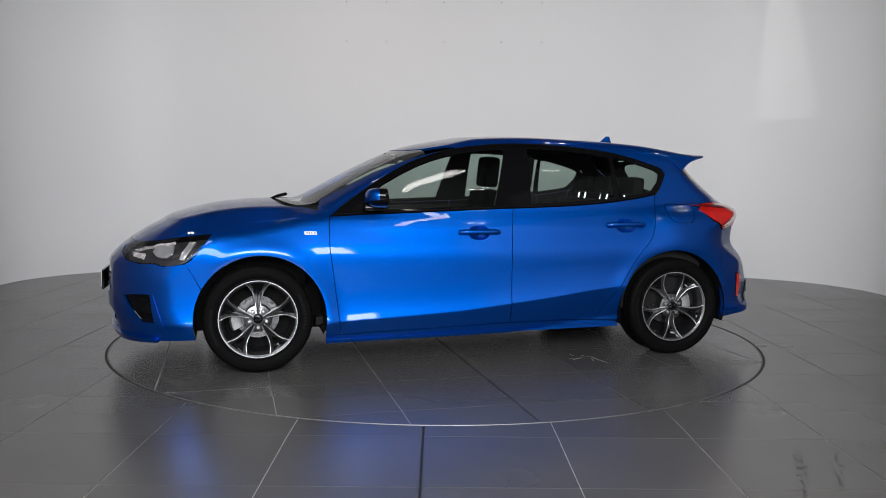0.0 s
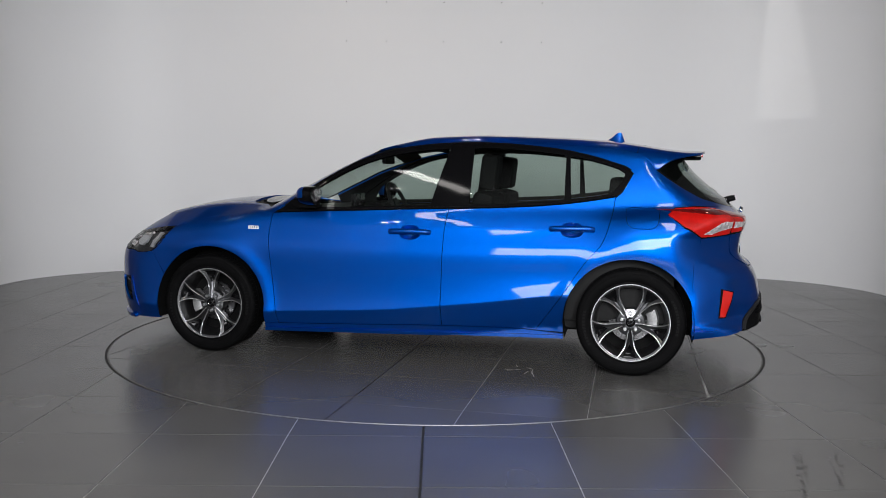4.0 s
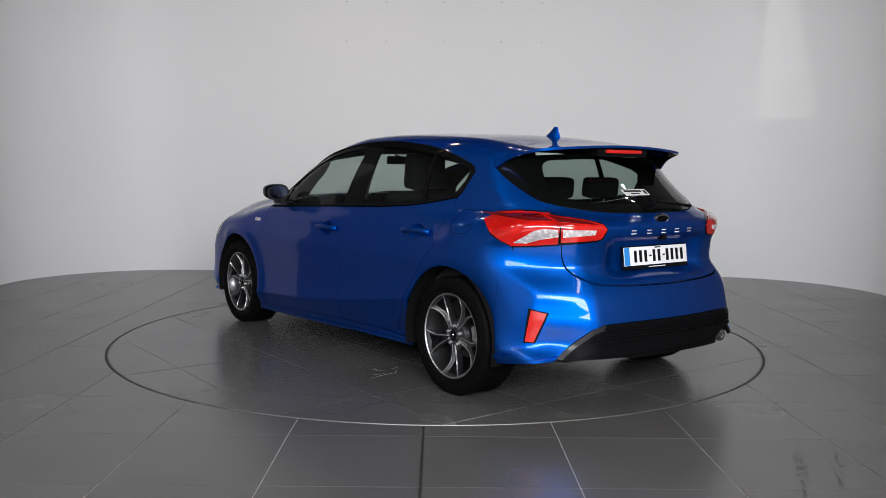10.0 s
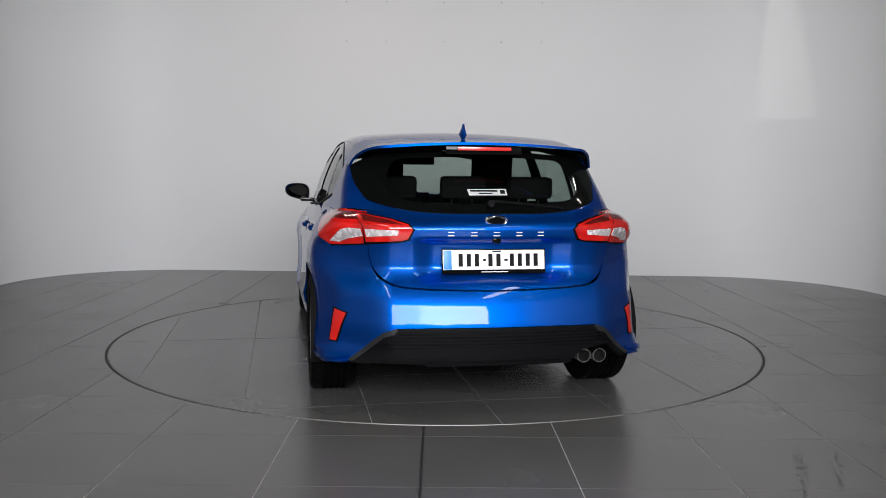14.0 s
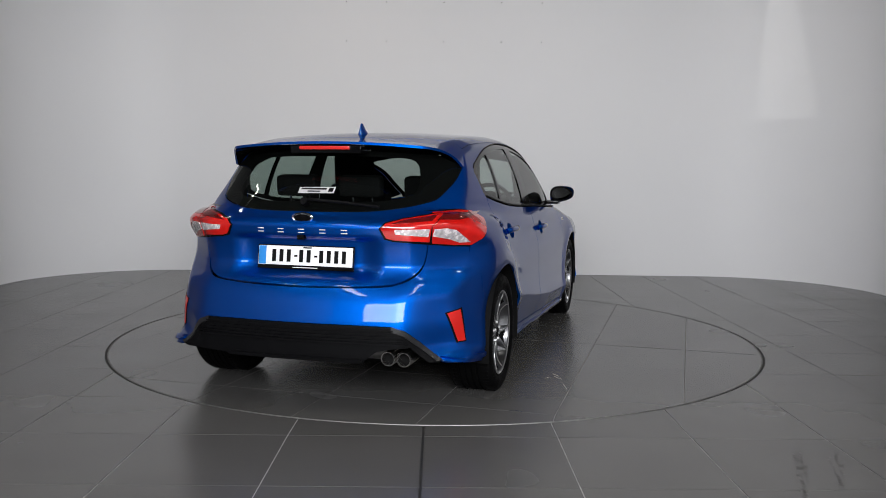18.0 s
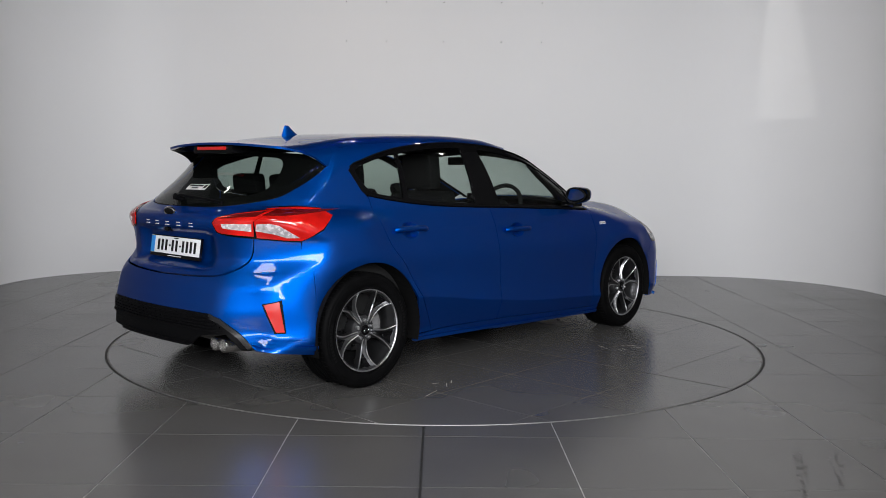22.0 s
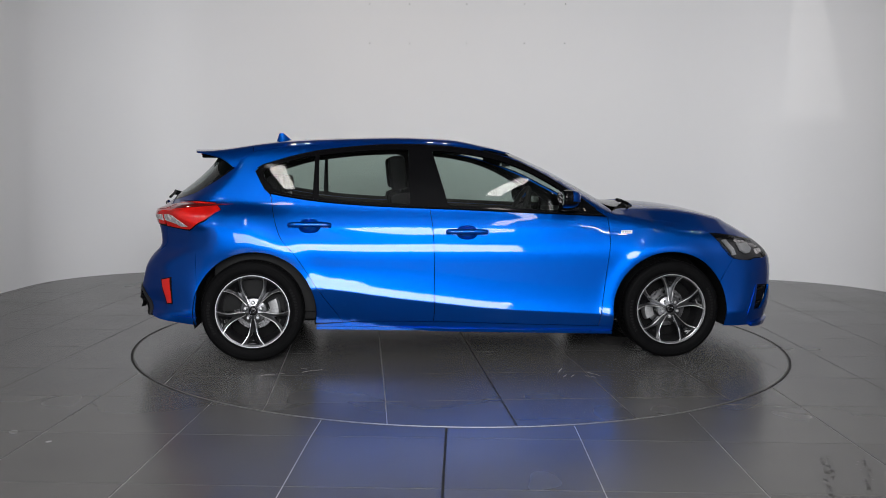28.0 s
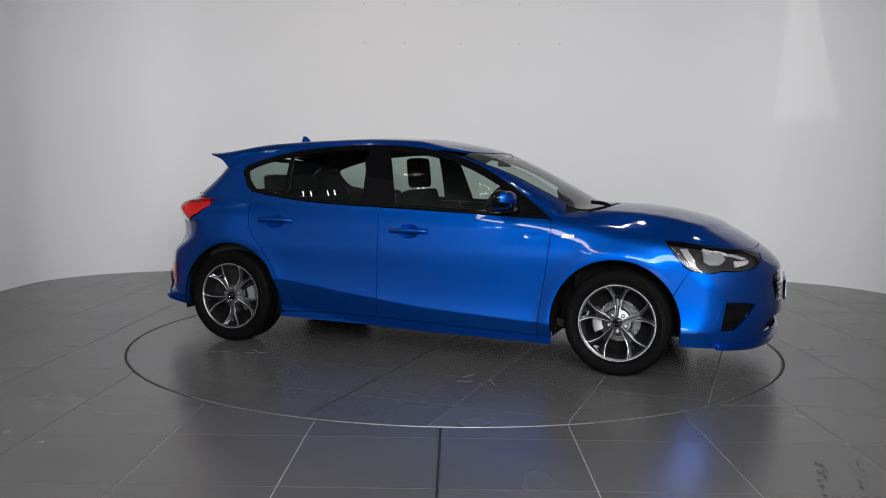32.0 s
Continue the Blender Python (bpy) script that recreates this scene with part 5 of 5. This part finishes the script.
    for k in range(5):
        c = radians(phase + 72 * k)
        nut_a = c + radians(36)
        nut = lathe_bm([(0.0001, -0.006), (0.008, -0.007), (0.0115, -0.012), (0.0115, -0.035)], 12)
        part("wheel_nut", nut, M_RIMBRIGHT, w).location = (0.052 * math.cos(nut_a), 0.0, 0.052 * math.sin(nut_a))

        def station(r, d):
            """Depth of the spoke's edge at that radius, and the edge's half width."""
            f = (r - 0.03) / 0.196
            return f, -0.012 - 0.012 * math.sin(math.pi * min(1, f * 1.05)) + 0.018 * f ** 3, r * math.sin(radians(d)), r * math.cos(radians(d))
        turn_c = Matrix.Rotation(-c, 4, "Y")
        # a spoke: two raised edges with twisted flanks that fall to a valley, open towards the rim
        bm, rows = bmesh.new(), []
        for r, d in arm:
            f, y, hw, ax = station(r, d)
            deep = 0.006 + 0.03 * ease(f * 1.1)
            back = y - 0.045 + 0.012 * f
            row = [(ax, back, -hw - 0.004), (ax, y - 0.003, -hw - 0.003), (ax, y - 0.001, -hw + 0.003), (ax, y - deep * 0.75, -hw * 0.4), (ax, y - deep, 0),
                   (ax, y - deep * 0.75, hw * 0.4), (ax, y - 0.001, hw - 0.003), (ax, y - 0.003, hw + 0.003), (ax, back, hw + 0.004)]
            rows.append([bm.verts.new(turn_c @ Vector(q)) for q in row])
        for ra, rb2 in zip(rows, rows[1:]):
            for i in range(9):
                bm.faces.new((ra[i], ra[(i + 1) % 9], rb2[(i + 1) % 9], rb2[i]))
        bm.faces.new(rows[0])
        bm.faces.new(rows[-1])
        bmesh.ops.recalc_face_normals(bm, faces=bm.faces)
        spoke = part("spoke", bm, M_RIMDARK, w, "dark grey split spoke")
        # the black pocket between its two arms
        bm, rows = bmesh.new(), []
        for r, d in arm:
            if r < 0.135:
                continue
            f, y, hw, ax = station(r, d)
            deep = 0.006 + 0.03 * ease(f * 1.1)
            pw = 0.62 * (hw - 0.004) * ease((r - 0.13) / 0.05)
            rows.append([bm.verts.new(turn_c @ Vector((ax, y - deep * (0.75 - 0.3 * (q != 0)) + 0.002, q * pw))) for q in (-1, 0, 1)])
        for ra, rb2 in zip(rows, rows[1:]):
            for i in range(2):
                bm.faces.new((ra[i], ra[i + 1], rb2[i + 1], rb2[i]))
        bmesh.ops.recalc_face_normals(bm, faces=bm.faces)
        part("pocket", bm, M_GLOSSBLACK, spoke, "gloss black pocket")
        for sg in (-1, 1):
            pts = []
            for r, d in arm:
                if r < 0.05:
                    continue
                f, y, hw, ax = station(r, d)
                pts.append(turn_c @ Vector((ax, y, sg * hw)))
            part("machined_edge", tube_bm(pts, 0.0038, 6), M_RIMBRIGHT, spoke, "bright machined edge")
    return w


def build_wheels(car):
    for x in (1.35, -1.35):
        for s in (1, -1):
            build_wheel(car, x, s, 90 if x > 0 else 54)


def cushion(name, parent, x0, x1, y0, y1, z0, z1, bevel, lean=0.0, material=None):
    """A padded block that leans back by lean degrees about its lower edge."""
    bm = box_bm(-(x1 - x0) / 2, (x1 - x0) / 2, -(y1 - y0) / 2, (y1 - y0) / 2, 0, z1 - z0, bevel, 4)
    bm.transform(Matrix.Rotation(radians(-lean), 4, "Y"))
    ob = part(name, bm, material or M_CLOTH, parent)
    ob.location = ((x0 + x1) / 2 - AX, (y0 + y1) / 2 - AY, z0)
    return ob


def build_cabin(car):
    for y in (0.37, -0.37):
        seat = new("front_seat")
        seat.parent = car
        tagged(seat, "black cloth front seat with headrest")
        cushion("cushion", seat, -0.28, 0.25, y - 0.26, y + 0.26, 0.42, 0.58, 0.06)
        cushion("backrest", seat, -0.36, -0.22, y - 0.25, y + 0.25, 0.52, 1.08, 0.06, 14)
        cushion("headrest", seat, -0.47, -0.36, y - 0.135, y + 0.135, 1.08, 1.31, 0.052, 6)
        for dy in (-0.06, 0.06):
            part("headrest_post", tube_bm([car_pt(-0.40, y + dy, 1.0), car_pt(-0.415, y + dy, 1.12)], 0.007, 8), M_CHROME, seat)
    bench = new("rear_seat")
    bench.parent = car
    tagged(bench, "black cloth rear bench with three headrests")
    cushion("cushion", bench, -1.0, -0.5, -0.62, 0.62, 0.42, 0.58, 0.06)
    cushion("backrest", bench, -1.08, -0.94, -0.62, 0.62, 0.52, 1.02, 0.05, 18)
    for y in (0.4, 0.0, -0.4):
        cushion("headrest", bench, -1.28, -1.19, y - 0.13, y + 0.13, 1.045, 1.17, 0.04, 6)
        for dy in (-0.06, 0.06):
            part("headrest_post", tube_bm([car_pt(-1.21, y + dy, 0.98), car_pt(-1.235, y + dy, 1.08)], 0.006, 8), M_CHROME, bench)
    dash = bmesh.new()
    rows = []
    for y in np.linspace(-0.74, 0.74, 15):
        k = 0.1 * y * y
        prof = [(0.62, 0.55), (0.60, 0.75), (0.56, 0.86), (0.60, 0.915), (0.70, 0.94), (0.95, 0.935), (1.12 - k, 0.93), (1.12 - k, 0.5)]
        rows.append([dash.verts.new((a - AX, y - AY, b)) for a, b in prof])
    for a, b in zip(rows, rows[1:]):
        for i in range(len(a) - 1):
            dash.faces.new((a[i], b[i], b[i + 1], a[i + 1]))
    bmesh.ops.recalc_face_normals(dash, faces=dash.faces)
    part("dashboard", dash, M_TRIM, car, "dark grey dashboard")
    part("screen", box_bm(0.60 - AX, 0.625 - AX, -0.12 - AY, 0.12 - AY, 0.93, 1.03, 0.008), M_GLOSSBLACK, car)
    ring = [Vector((0.40 + 0.08 * math.sin(t) * 1.0, -0.37 + 0.185 * math.cos(t), 0.93 + 0.168 * math.sin(t))) for t in np.linspace(0, 2 * math.pi, 33)[:-1]]
    wheel = part("steering_wheel", tube_bm([car_pt(*q) for q in ring], 0.016, 8, True), M_TRIM, car, "black leather steering wheel")
    part("steering_boss", tube_bm([car_pt(0.41, -0.37, 0.93), car_pt(0.62, -0.37, 0.85)], [0.07, 0.04], 12), M_TRIM, car)
    part("rear_view_mirror", box_bm(0.37 - AX, 0.40 - AX, -0.12 - AY, 0.12 - AY, 1.245, 1.305, 0.012), M_TRIM, car, "black rear-view mirror")
    part("mirror_stalk", tube_bm([car_pt(0.39, 0, 1.29), car_pt(0.45, 0, 1.31)], 0.014, 8), M_TRIM, car)
    # door cards and load floor close the cabin
    for sg in (1, -1):
        card = box_bm(-1.6, 0.95, 0.70, 0.76, 0.3, 0.93, 0.03)
        for v in card.verts:
            v.co = (v.co.x - AX, sg * v.co.y - AY, v.co.z)
        part("door_card", card, M_TRIM, car)
    part("load_floor", box_bm(-1.95 - AX, -1.05 - AX, -0.55 - AY, 0.55 - AY, 0.6, 0.63), M_TRIM, car)
    part("parcel_shelf", box_bm(-1.85 - AX, -1.2 - AX, -0.5 - AY, 0.5 - AY, 0.965, 0.985, 0.008), M_TRIM, car)
    part("cabin_floor", box_bm(-1.05 - AX, 1.0 - AX, -0.72 - AY, 0.72 - AY, 0.25, 0.3), M_TRIM, car)


# ---------------------------------------------------------------- movement
TURN = [(0, -13.84), (1, -7.17), (3, 6.2), (6, 26.35), (9, 46.4), (13, 73.07), (16.5, 96.36), (19, 113.0), (21, 126.4), (23, 139.6), (25.5, 156.6), (28, 173.55), (29, 180.1), (31, 193.25), (32, 199.8)]


def motions():
    turn = pch(*TURN)
    for ob in (CAR, TABLE):
        walk(ob, [(t, pose(0, 0, 0, 0, 0, 180 - float(turn(t)))) for t in range(33)])


FLOOR = build_room()
build_floor_tiles(FLOOR)
TABLE = build_turntable()
CAR, GATE, REAR_BUMPER, FRONT_BUMPER = build_car()
build_trim(CAR, GATE, REAR_BUMPER, FRONT_BUMPER)
build_wheels(CAR)
build_cabin(CAR)
build_fittings()
build_marks()
motions()
